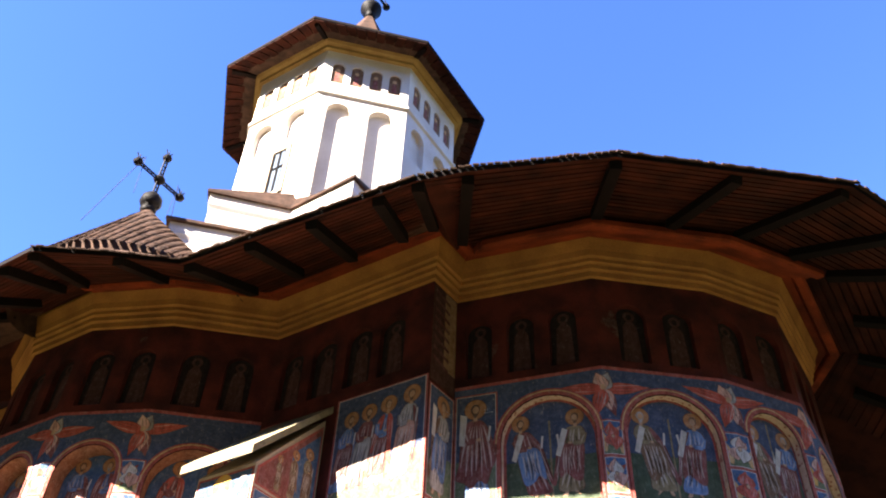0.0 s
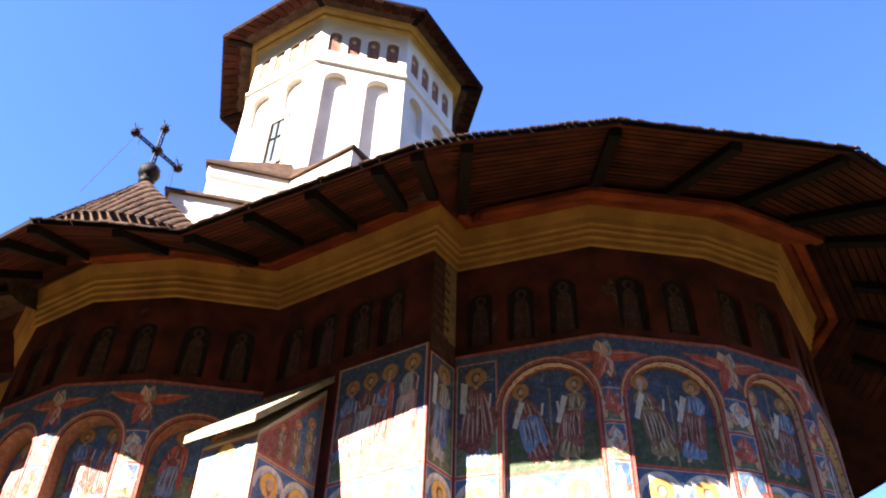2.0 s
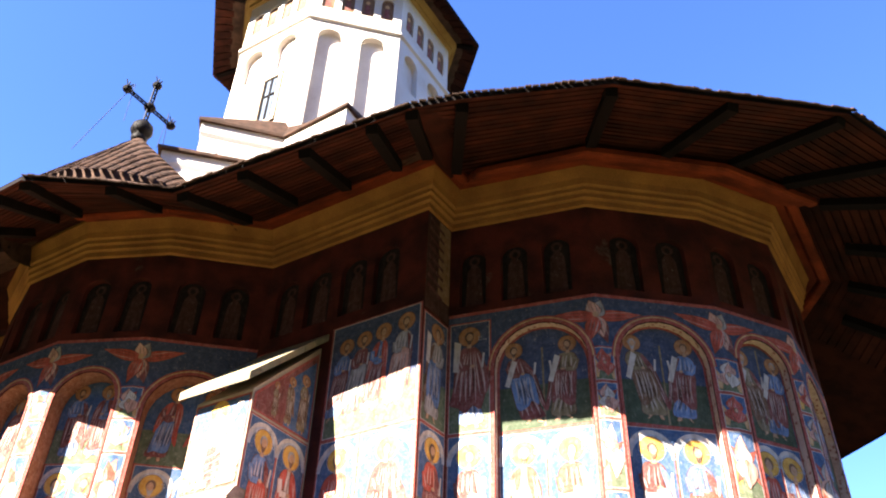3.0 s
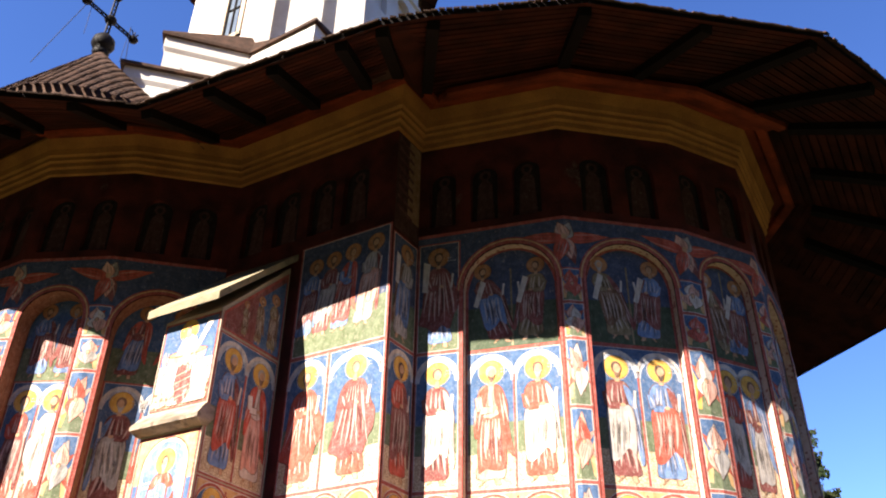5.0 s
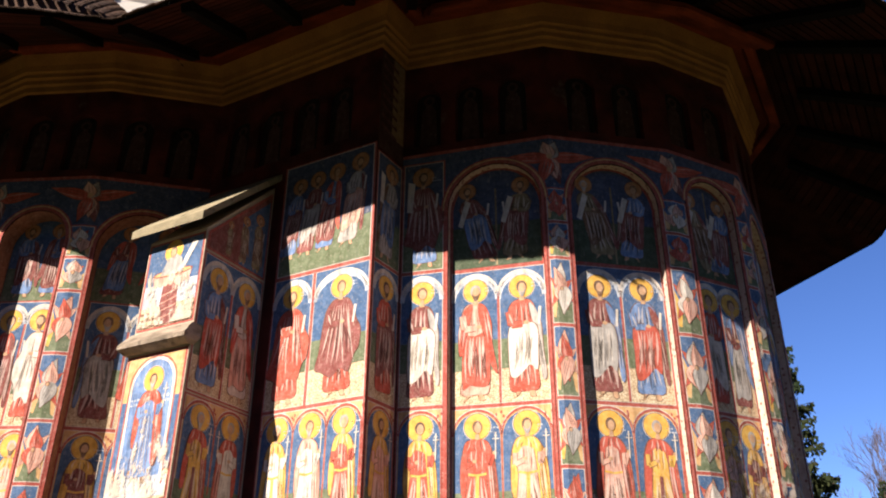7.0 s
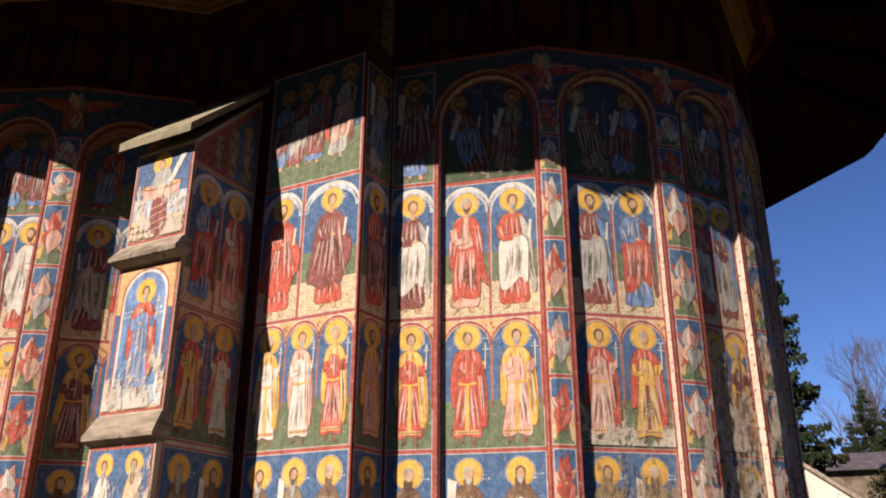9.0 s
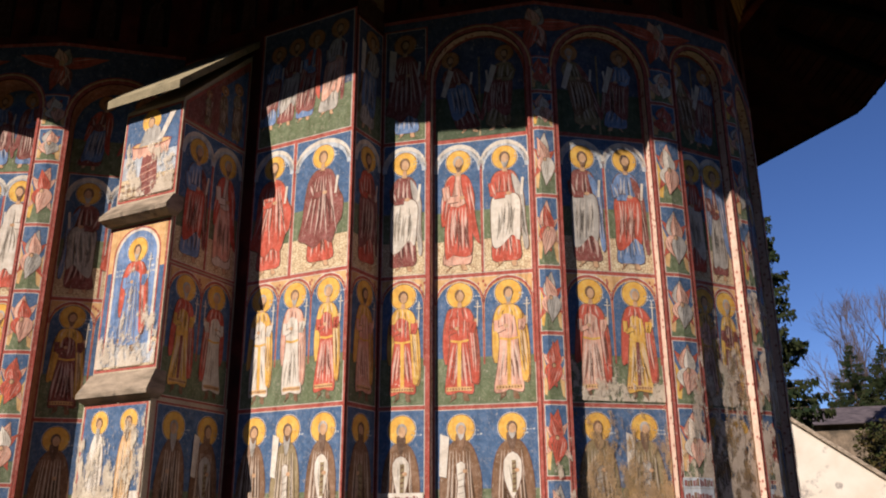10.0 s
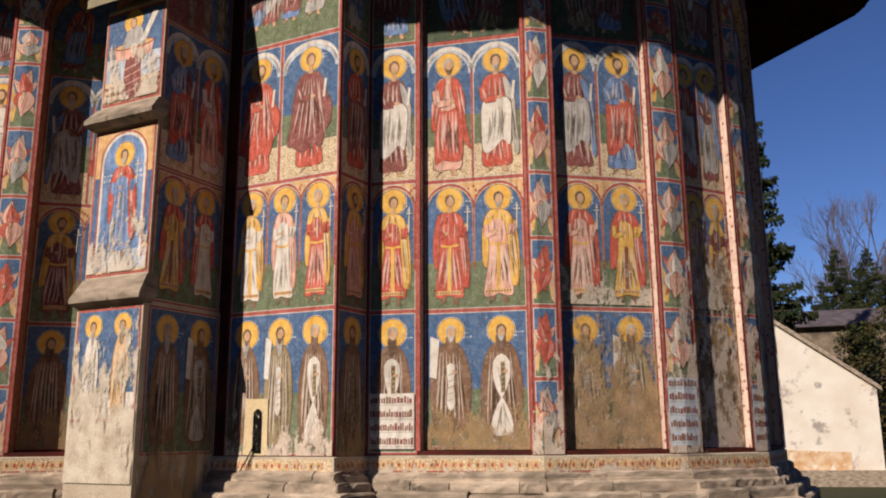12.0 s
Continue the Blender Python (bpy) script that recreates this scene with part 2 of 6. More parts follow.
# base course and plinth
bm = bmesh.new()
sweep(bm, OUTLINE, [(0.0, Z_BASE + 0.20), (0.025, Z_BASE + 0.19), (0.03, Z_BASE), (0.0, Z_BASE - 0.01)])
tagged(part("trim_base_band", bm, PLASTER_OLD), "pale plaster band with worn scroll painting", "trim", kind="structure")
bm = bmesh.new()
sweep(bm, OUTLINE, [(-0.05, Z_BASE - 0.03), (0.10, Z_BASE - 0.04), (0.11, Z_BASE - 0.2), (0.27, Z_BASE - 0.22), (0.28, Z_BASE - 0.5), (0.45, Z_BASE - 0.52), (0.46, 0.0)])
plinth = tagged(part("plinth", bm, STONE), "stepped plinth of weathered grey stone", "plinth", kind="structure")
rp = random.Random(11)
for off, zt, hgt, deep in ((0.09, Z_BASE + 0.03, 0.10, 0.14), (0.17, Z_BASE - 0.07, 0.12, 0.2), (0.30, Z_BASE - 0.18, 0.14, 0.2), (0.40, Z_BASE - 0.31, 0.19, 0.22), (0.54, Z_BASE - 0.48, 0.68, 0.24)):
    ring = mitred(OUTLINE, off)
    for i in range(4, 14):
        F = Facet(ring[i], ring[i + 1])
        x = 0.0
        while x < F.len - 0.05:
            w = min(rp.uniform(0.35, 1.1), F.len - x)
            if F.len - x - w < 0.25:
                w = F.len - x
            bm = bmesh.new()
            t0, o = zt + rp.uniform(-0.02, 0.015), rp.uniform(-0.025, 0.02)
            m = 7
            rings = []
            for k in range(m + 1):
                xx = x + 0.006 + (w - 0.012) * k / m
                chip = rp.uniform(0.0, 0.012) + (0.012 if k in (0, m) else 0) + (0.03 if rp.random() < 0.06 else 0)
                rings.append([bm.verts.new(F.at(xx, z, e)) for z, e in ((t0 - hgt, -deep), (t0 - hgt, o + rp.uniform(-0.006, 0.006)), (t0 - hgt * 0.45, o + rp.uniform(-0.008, 0.008)), (t0 - 0.012 - chip, o - chip * 0.3), (t0 + rp.uniform(-0.008, 0.008), o - 0.02 - chip), (t0 + 0.01, -deep))])
            for p_, q_ in zip(rings, rings[1:]):
                for e in range(6):
                    bm.faces.new((p_[e], q_[e], q_[(e + 1) % 6], p_[(e + 1) % 6]))
            bm.faces.new(rings[0])
            bm.faces.new(rings[-1][::-1])
            bmesh.ops.recalc_face_normals(bm, faces=bm.faces[:])
            part("stone", bm, STONE, plinth)
            x += w

# cornice
bm = bmesh.new()
sweep(bm, OUTLINE, [(0.0, 9.6), (0.05, 9.61), (0.05, 9.69), (0.035, 9.70), (0.085, 9.725), (0.085, 9.79), (0.07, 9.80), (0.12, 9.825), (0.12, 9.88), (0.105, 9.89), (0.15, 9.92), (0.165, 10.02), (0.21, 10.12), (0.25, 10.19), (0.25, 10.24), (0.0, 10.26)])
tagged(part("trim_cornice", bm, OCHRE), "stepped ochre plaster cornice under the eaves", "cornice", kind="structure")

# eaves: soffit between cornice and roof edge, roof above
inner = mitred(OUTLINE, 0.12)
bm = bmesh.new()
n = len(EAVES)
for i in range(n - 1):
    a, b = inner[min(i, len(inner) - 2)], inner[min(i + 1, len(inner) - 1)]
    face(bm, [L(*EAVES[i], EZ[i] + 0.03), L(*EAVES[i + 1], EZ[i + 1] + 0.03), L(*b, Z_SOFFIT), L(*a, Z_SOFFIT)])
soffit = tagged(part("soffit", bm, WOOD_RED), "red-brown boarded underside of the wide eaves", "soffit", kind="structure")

# roof
bm, edge = bmesh.new(), bmesh.new()
CONE = (-6.05, -1.03, 13.2)
RIDGE = [(-17.0, MID, 13.0), (-9.0, MID, 13.0)] + [None] * 4 + [(-3.0, MID, 13.0), (-1.0, MID, 12.8)] + [(0.4, MID, 12.8)] * 9 + [(-17.0, MID, 13.0)]


def cone_ring(r, z, n=28):
    """Ring of the south apse's cone, fuller on its east side."""
    out = []
    for i in range(n):
        a = math.tau * i / n
        k = r * (0.56 + 0.36 * math.cos(a))
        out.append(L(CONE[0] + k * math.cos(a), CONE[1] + k * math.sin(a), z))
    return out


for i in range(n - 1):
    a, b = EAVES[i], EAVES[i + 1]
    face(edge, [L(*a, EZ[i] - 0.01), L(*b, EZ[i + 1] - 0.01), L(*b, EZ[i + 1] + 0.06), L(*a, EZ[i] + 0.06)])
    if 1 <= i <= 5:
        foot = []
        for p in (b, a):
            t = math.atan2(p[1] - CONE[1], p[0] - CONE[0])
            k = 3.05 * (0.56 + 0.36 * math.cos(t))
            foot.append(L(CONE[0] + k * math.cos(t), CONE[1] + k * math.sin(t), 10.12 - 0.42 * max(0.0, -math.sin(t)) ** 2 + 0.6 * max(0.0, -math.cos(t))))
        face(bm, [L(*a, Z_EAVE + 0.07), L(*b, Z_EAVE + 0.07)] + foot)
        continue
    pts = [L(*a, EZ[i] + 0.07), L(*b, EZ[i + 1] + 0.07), L(*RIDGE[i + 1])]
    if RIDGE[i] != RIDGE[i + 1]:
        pts.append(L(*RIDGE[i]))
    face(bm, pts)
face(bm, [L(-9.8, -0.2, 10.5), L(-2.2, -0.2, 10.5), L(-3.0, MID, 13.0), L(-9.0, MID, 13.0)])
roof = tagged(part("roof", bm, SHINGLE), "steep brown shingle roof with wide eaves", "roof", kind="structure")
part("fascia", edge, WOOD_DARK, roof)

# tower
TC = Vector((-5.86, MID))


def ngon_ring(r, z, n=8, turn=-112.5, r2=None):
    out = []
    for i in range(n):
        a = radians(turn + 360 / n * i)
        rr = r if r2 is None or i % 2 == 0 else r2
        out.append(L(TC.x + rr * math.cos(a), TC.y + rr * math.sin(a), z))
    return out


def loft(bm, rings, cap=True):
    vs = [[bm.verts.new(p) for p in r] for r in rings]
    m = len(vs[0])
    for a, b in zip(vs, vs[1:]):
        for i in range(m):
            bm.faces.new((a[i], a[(i + 1) % m], b[(i + 1) % m], b[i]))
    if cap:
        bm.faces.new(vs[0][::-1])
        bm.faces.new(vs[-1])


tower = tagged(new("tower"), "white octagonal church tower with a wide shingled cap", "tower")
OCT = [(TC.x + 2.95 * math.cos(radians(-112.5 + 45 * i)), TC.y + 2.95 * math.sin(radians(-112.5 + 45 * i))) for i in range(9)]
bm = bmesh.new()
for i in range(8):
    F = Facet(OCT[i], OCT[i + 1])
    h = F.len / 2
    facet_wall(bm, F, 13.2, 19.0, [(0.27, 0.86, 17.4 if i % 2 == 0 else 14.9, 18.32), (1.32, 1.92, 17.4 if i % 2 == 0 else 14.9, 18.32)], 0.16)
    facet_wall(bm, F, 19.0, 21.05, [(0.22 + 0.5 * k, 0.22 + 0.5 * k + 0.32, 19.42, 20.08) for k in range(4)], 0.04)
part("drum", bm, PLASTER_WHITE, tower)
bm = bmesh.new()
loft(bm, [ngon_ring(2.95, 20.7), ngon_ring(3.05, 20.72), ngon_ring(3.05, 20.82), ngon_ring(3.15, 20.86), ngon_ring(3.26, 21.02), ngon_ring(2.9, 21.1)])
part("cornice", bm, OCHRE_PALE, tower)
bm = bmesh.new()
loft(bm, [[p - E_U * 0.14 for p in r] for r in (ngon_ring(3.92, 20.93), ngon_ring(2.0, 22.5), ngon_ring(0.8, 25.2), ngon_ring(0.12, 27.0))])
part("cap_roof", bm, SHINGLE, tower)
bm = bmesh.new()
loft(bm, [ngon_ring(2.9, 21.2)] + [[p - E_U * 0.14 for p in r] for r in (ngon_ring(3.9, 20.82), ngon_ring(3.94, 20.83), ngon_ring(3.94, 20.92), ngon_ring(3.76, 20.95))], False)
part("cap_fascia", bm, WOOD_DARK, tower)
bm = bmesh.new()
loft(bm, [ngon_ring(4.02, 13.2, 16, -90, 3.0), ngon_ring(4.02, 14.2, 16, -90, 3.0), ngon_ring(4.08, 14.3, 16, -90, 3.05), ngon_ring(4.08, 14.58, 16, -90, 3.05)])
part("star_base", bm, PLASTER_WHITE, tower)
bm = bmesh.new()
loft(bm, [ngon_ring(4.72, 11.0, 16, -90, 3.6), ngon_ring(4.72, 12.8, 16, -90, 3.6), ngon_ring(4.78, 12.9, 16, -90, 3.65), ngon_ring(4.78, 13.16, 16, -90, 3.65)])
part("lower_star_base", bm, PLASTER_WHITE, tower)
bm = bmesh.new()
loft(bm, [ngon_ring(4.18, 14.58, 16, -90, 3.12), ngon_ring(4.18, 14.65, 16, -90, 3.12), ngon_ring(2.9, 15.3, 16, -90, 2.85)])
part("star_roof", bm, SHINGLE, tower)
bm = bmesh.new()
loft(bm, [ngon_ring(4.9, 13.16, 16, -90, 3.75), ngon_ring(4.9, 13.23, 16, -90, 3.75), ngon_ring(3.6, 13.6, 16, -90, 2.9)])
part("lower_star_roof", bm, SHINGLE, tower)

# buttress
B0, B1, BF = -2.6, -1.6, -1.2
buttress = tagged(new("buttress"), "stepped stone buttress with painted plaster faces", "buttress")


STEPS = [("lower_stage", 0.0, 3.02, 0.0), ("middle_stage", 3.02, 5.12, 0.05), ("upper_stage", 5.12, 6.6, 0.07)]
for name, z0, z1, back in STEPS:
    bm = bmesh.new()
    u0, u1, wf = B0 + back * 0.4, B1 - back * 0.4, BF + back
    if name == "upper_stage":
        pts = [(wf, z0), (wf, z1), (0.05, 7.82), (0.05, z0)]
    else:
        pts = [(wf, z0), (wf, z1), (0.05, z1), (0.05, z0)]
    a, b = [[bm.verts.new(L(u, w, z)) for w, z in pts] for u in (u0, u1)]
    bm.faces.new(a)
    bm.faces.new(b[::-1])
    for i in range(4):
        bm.faces.new((a[i], b[i], b[(i + 1) % 4], a[(i + 1) % 4]))
    bmesh.ops.recalc_face_normals(bm, faces=bm.faces[:])
    part(name, bm, PLASTER_OLD, buttress)


def weathering(name, z, lip, rise):
    """Sloped stone ledge across the front that sheds water, with an undercut lip."""
    bm = bmesh.new()
    rings = [[(B0 - 0.04 + e * 0.3, BF - lip + e), (B1 + 0.025 - e * 0.3, BF - lip + e), (B1 + 0.025 - e * 0.3, BF + back), (B0 - 0.04 + e * 0.3, BF + back)] for e, back in ((lip * 0.9, 0.1), (0.0, 0.12), (0.0, 0.16), (lip * 1.4, 0.2))]
    zs = (z - 0.07, z - 0.02, z + 0.03, z + rise)
    vs = [[bm.verts.new(L(u, w, zz)) for u, w in r] for r, zz in zip(rings, zs)]
    for a, b in zip(vs, vs[1:]):
        for i in range(4):
            bm.faces.new((a[i], a[(i + 1) % 4], b[(i + 1) % 4], b[i]))
    bm.faces.new(vs[0][::-1])
    bm.faces.new(vs[-1])
    part(name, bm, STONE, buttress)


weathering("ledge", 3.06, 0.1, 0.26)
weathering("ledge", 5.15, 0.1, 0.2)
bm = bmesh.new()
for k in range(3):
    t0, t1 = k / 3 + (0.006 if k else 0), (k + 1) / 3
    pts = []
    for t in (t0, t1):
        w, z = (BF - 0.14) * (1 - t), 6.6 + 1.26 * t
        pts.append([L(B0 - 0.1, w, z), L(B1 + 0.08, w, z), L(B1 + 0.08, w, z + 0.11), L(B0 - 0.1, w, z + 0.11)])
    box(bm, pts[0], pts[1][0] - pts[0][0])
part("capping_slab", bm, CAPPING, buttress, "sloped capping of worn stone slabs")


# ---- painting on plaster ----


def fresco(name, c, streak=0.35, wear_at=0.64, dirt=0.25, chalk=0.45):
    """Old mural colour: uneven wash, vertical brush streaks, rubbed and flaked spots."""
    m = bpy.data.materials.new("mural_" + name)
    m.use_nodes = True
    t = m.node_tree
    n, k = t.nodes, t.links.new
    p = n["Principled BSDF"]
    p.inputs["Roughness"].default_value = 0.9
    p.inputs["Specular IOR Level"].default_value = 0.15
    co = n.new("ShaderNodeTexCoord")

    def noise_at(scale, detail, stretch=(1, 1, 1), rough=0.6):
        mp = n.new("ShaderNodeMapping")
        mp.inputs["Scale"].default_value = stretch
        k(co.outputs["Object"], mp.inputs[0])
        x = n.new("ShaderNodeTexNoise")
        x.inputs["Scale"].default_value, x.inputs["Detail"].default_value, x.inputs["Roughness"].default_value = scale, detail, rough
        k(mp.outputs[0], x.inputs["Vector"])
        return x.outputs[0]

    def blend(fac, a, b, kind="MIX"):
        x = n.new("ShaderNodeMix")
        x.data_type, x.blend_type = "RGBA", kind
        for s, v in ((0, fac), (6, a), (7, b)):
            if isinstance(v, (int, float)):
                x.inputs[s].default_value = v
            elif isinstance(v, tuple):
                x.inputs[s].default_value = (*v, 1)
            else:
                k(v, x.inputs[s])
        return x.outputs[2]

    def ramp(v, a, b, lo=0.0, hi=1.0):
        r = n.new("ShaderNodeMapRange")
        r.clamp = True
        for s, x in ((1, a), (2, b), (3, lo), (4, hi)):
            r.inputs[s].default_value = x
        k(v, r.inputs[0])
        return r.outputs[0]

    lift = min(1.0, max(c) * 8)
    c = tuple((1 - 0.1 * lift) * x + 0.1 * lift * y for x, y in zip(c, (0.42, 0.31, 0.23)))
    folds = noise_at(9.0, 3, (1.6, 1.6, 0.16))
    wash = noise_at(3.5, 5)
    light = tuple(min(0.85, x * 1.55 + 0.05 * lift) for x in c)
    dark = tuple(x * 0.45 for x in c)
    out = blend(ramp(folds, 0.52, 0.66, 0, streak), c, light)
    out = blend(ramp(folds, 0.48, 0.36, 0, streak * 1.6), out, dark)
    out = blend(ramp(wash, 0.45, 0.75, 0, dirt), out, tuple(0.5 * x + 0.08 * lift for x in c))
    flakes = noise_at(3.2, 12, rough=0.78)
    out = blend(ramp(flakes, wear_at, wear_at + 0.05, 0, 0.75 * lift), out, (0.55, 0.47, 0.38))
    specks = noise_at(38.0, 4)
    out = blend(ramp(specks, 0.53, 0.66, 0, chalk * 1.25), out, tuple((1 - 0.38 * lift) * x + 0.38 * lift * y for x, y in zip(c, (0.55, 0.46, 0.37))))
    mottle = noise_at(11.0, 8, rough=0.7)
    out = blend(ramp(mottle, 0.48, 0.7, 0, 0.5), out, tuple(min(0.8, 1.5 * x + 0.09 * lift) for x in c))
    out = blend(ramp(mottle, 0.46, 0.3, 0, 0.45), out, dark)
    scuffs = noise_at(24.0, 10, (1, 1, 0.6), 0.8)
    out = blend(ramp(scuffs, 0.57, 0.66, 0, 0.55 * lift), out, (0.58, 0.50, 0.42))
    out = blend(ramp(scuffs, 0.43, 0.34, 0, 0.5), out, tuple(x * 0.5 for x in c))
    grain = noise_at(95.0, 3)
    out = blend(ramp(grain, 0.55, 0.75, 0, 0.3), out, tuple((1 - 0.4 * lift) * x + 0.4 * lift * y for x, y in zip(c, (0.6, 0.52, 0.44))))
    k(out, p.inputs["Base Color"])
    bp = n.new("ShaderNodeBump")
    bp.inputs["Strength"].default_value, bp.inputs["Distance"].default_value = 0.35, 0.01
    k(noise_at(14.0, 6), bp.inputs["Height"])
    k(bp.outputs[0], p.inputs["Normal"])
    return m


def pebble_paint():
    """Cream ground with painted pebbles."""
    m = fresco("pebbles", (0.68, 0.53, 0.34), 0.1)
    t = m.node_tree
    n, k = t.nodes, t.links.new
    p = n["Principled BSDF"]
    was = p.inputs["Base Color"].links[0].from_socket
    co, vo = n.new("ShaderNodeTexCoord"), n.new("ShaderNodeTexVoronoi")
    vo.feature, vo.inputs["Scale"].default_value = "DISTANCE_TO_EDGE", 30.0
    k(co.outputs["Object"], vo.inputs["Vector"])
    r = n.new("ShaderNodeMapRange")
    for s, x in ((1, 0.02), (2, 0.12), (3, 0.75), (4, 0.0)):
        r.inputs[s].default_value = x
    k(vo.outputs[0], r.inputs[0])
    x = n.new("ShaderNodeMix")
    x.data_type = "RGBA"
    k(r.outputs[0], x.inputs[0])
    k(was, x.inputs[6])
    x.inputs[7].default_value = (0.24, 0.12, 0.06, 1)
    k(x.outputs[2], p.inputs["Base Color"])
    return m


def dotted_paint():
    """Pale rose reveal with dark red dots."""
    m = fresco("dotted_rose", (0.66, 0.45, 0.36), 0.2)
    t = m.node_tree
    n, k = t.nodes, t.links.new
    p = n["Principled BSDF"]
    was = p.inputs["Base Color"].links[0].from_socket
    co, vo = n.new("ShaderNodeTexCoord"), n.new("ShaderNodeTexVoronoi")
    vo.inputs["Scale"].default_value = 13.0
    k(co.outputs["Object"], vo.inputs["Vector"])
    r = n.new("ShaderNodeMapRange")
    for s, x in ((1, 0.2), (2, 0.3), (3, 0.8), (4, 0.0)):
        r.inputs[s].default_value = x
    k(vo.outputs["Distance"], r.inputs[0])
    x = n.new("ShaderNodeMix")
    x.data_type = "RGBA"
    k(r.outputs[0], x.inputs[0])
    k(was, x.inputs[6])
    x.inputs[7].default_value = (0.25, 0.05, 0.04, 1)
    k(x.outputs[2], p.inputs["Base Color"])
    return m


PAINT = {
    "rose": dotted_paint(),
    "blue": fresco("blue", (0.016, 0.088, 0.215), 0.14, 0.65, 0.25, 0.34),
    # darker copies of blue and green, eave shade put into the paint
    "shade_blue": fresco("shaded_blue", (0.014, 0.045, 0.115), 0.15, 0.7, 0.3, 0.2),
    "shade_green": fresco("shaded_green", (0.045, 0.075, 0.042), 0.2, 0.7, 0.3, 0.2),
    "green": fresco("green", (0.085, 0.125, 0.06), 0.2, 0.66, 0.4),
    "line": fresco("red_border", (0.33, 0.045, 0.035), 0.2, 0.66),
    "white": fresco("white", (0.62, 0.55, 0.48), 0.3, 0.7),
    "pale": fresco("pale_blue", (0.42, 0.46, 0.52), 0.4, 0.66),
    "halo": fresco("halo_ochre", (0.70, 0.37, 0.055), 0.12, 0.7, 0.15, 0.2),
    "edge": fresco("dark_outline", (0.10, 0.04, 0.025), 0.2, 0.7),
    "red": fresco("red", (0.46, 0.055, 0.03), 0.3, chalk=0.3),
    "crimson": fresco("crimson", (0.18, 0.03, 0.03), 0.35),
    "pink": fresco("pink", (0.66, 0.33, 0.25), 0.5),
    "yellow": fresco("yellow", (0.66, 0.35, 0.055), 0.45),
    "brown": fresco("brown", (0.15, 0.07, 0.032), 0.3, chalk=0.25),
    "grey": fresco("grey", (0.34, 0.32, 0.30), 0.5),
    "sky": fresco("bright_blue", (0.10, 0.20, 0.40), 0.5),
    "skin": fresco("flesh", (0.5, 0.29, 0.16), 0.2, 0.72),
    "hair": fresco("hair", (0.10, 0.05, 0.03), 0.4, 0.72),
    "spandrel": fresco("spandrel_ochre", (0.60, 0.34, 0.14), 0.3, 0.64),
    # near-black brown and red that paint in the deep shade under the eaves
    "shade_brown": fresco("shaded_brown", (0.014, 0.008, 0.007), 0.3, 0.8, 0.2, 0.08),
    "shade_red": fresco("shaded_red", (0.045, 0.012, 0.009), 0.3, 0.8, 0.2, 0.08),
    "pebble": pebble_paint(),
    "void": mat("unlit_interior", (0.005, 0.004, 0.004), (0.003, 0.003, 0.003), rough=0.95),
    "olive": fresco("olive", (0.20, 0.15, 0.07), 0.5),
}
SHADES = {"red": (0.46, 0.055, 0.03), "crimson": (0.22, 0.035, 0.035), "pink": (0.60, 0.27, 0.20), "yellow": (0.62, 0.31, 0.05), "brown": (0.17, 0.08, 0.035),
          "grey": (0.30, 0.28, 0.26), "sky": (0.09, 0.17, 0.34), "white": (0.60, 0.53, 0.45), "olive": (0.20, 0.13, 0.06), "spandrel": (0.60, 0.34, 0.14)}
for shade_name, tone in SHADES.items():
    PAINT[shade_name + "_deep"] = fresco(shade_name + "_fold", tuple(x * (0.5 if min(tone) > 0.2 else 0.33) for x in tone), 0.2, chalk=0.25)
    PAINT[shade_name + "_high"] = fresco(shade_name + "_highlight", tuple(0.5 * x + 0.5 * y for x, y in zip(tone, (0.72, 0.62, 0.54))), 0.2, chalk=0.3)
PAINT["russet"] = fresco("russet_reveal", (0.20, 0.07, 0.035), 0.2)
# darker halo colour for murals that lie in shade
PAINT["shade_halo"] = fresco("shaded_halo", (0.38, 0.16, 0.05), 0.2, 0.7)
PAINT["dun"] = fresco("dull_ochre", (0.20, 0.10, 0.03), 0.2, 0.75)
rnd = random.Random(7)


def curve(pts, n=3):
    """Closed soft outline through the given points."""
    out, m = [], len(pts)
    for i in range(m):
        p0, p1, p2, p3 = pts[i - 1], pts[i], pts[(i + 1) % m], pts[(i + 2) % m]
        for q in range(n):
            t = q / n
            out.append(tuple(0.5 * (2 * b + (c - a) * t + (2 * a - 5 * b + 4 * c - d) * t * t + (3 * b - a - 3 * c + d) * t ** 3) for a, b, c, d in zip(p0, p1, p2, p3)))
    return out



class Plane:
    """A painted surface: s across, z up, on a facet, set back by depth; with prev, s below 0 runs round the corner onto that facet."""

    def __init__(self, facet, depth=0.0, prev=None, s0=0.0):
        self.f, self.depth, self.prev, self.s0 = facet, depth, prev, s0

    def at(self, s, z, o):
        s += self.s0
        if self.prev is not None and s < 0:
            return self.prev.at(self.prev.len + s, z, o - self.depth)
        return self.f.at(s, z, o - self.depth)


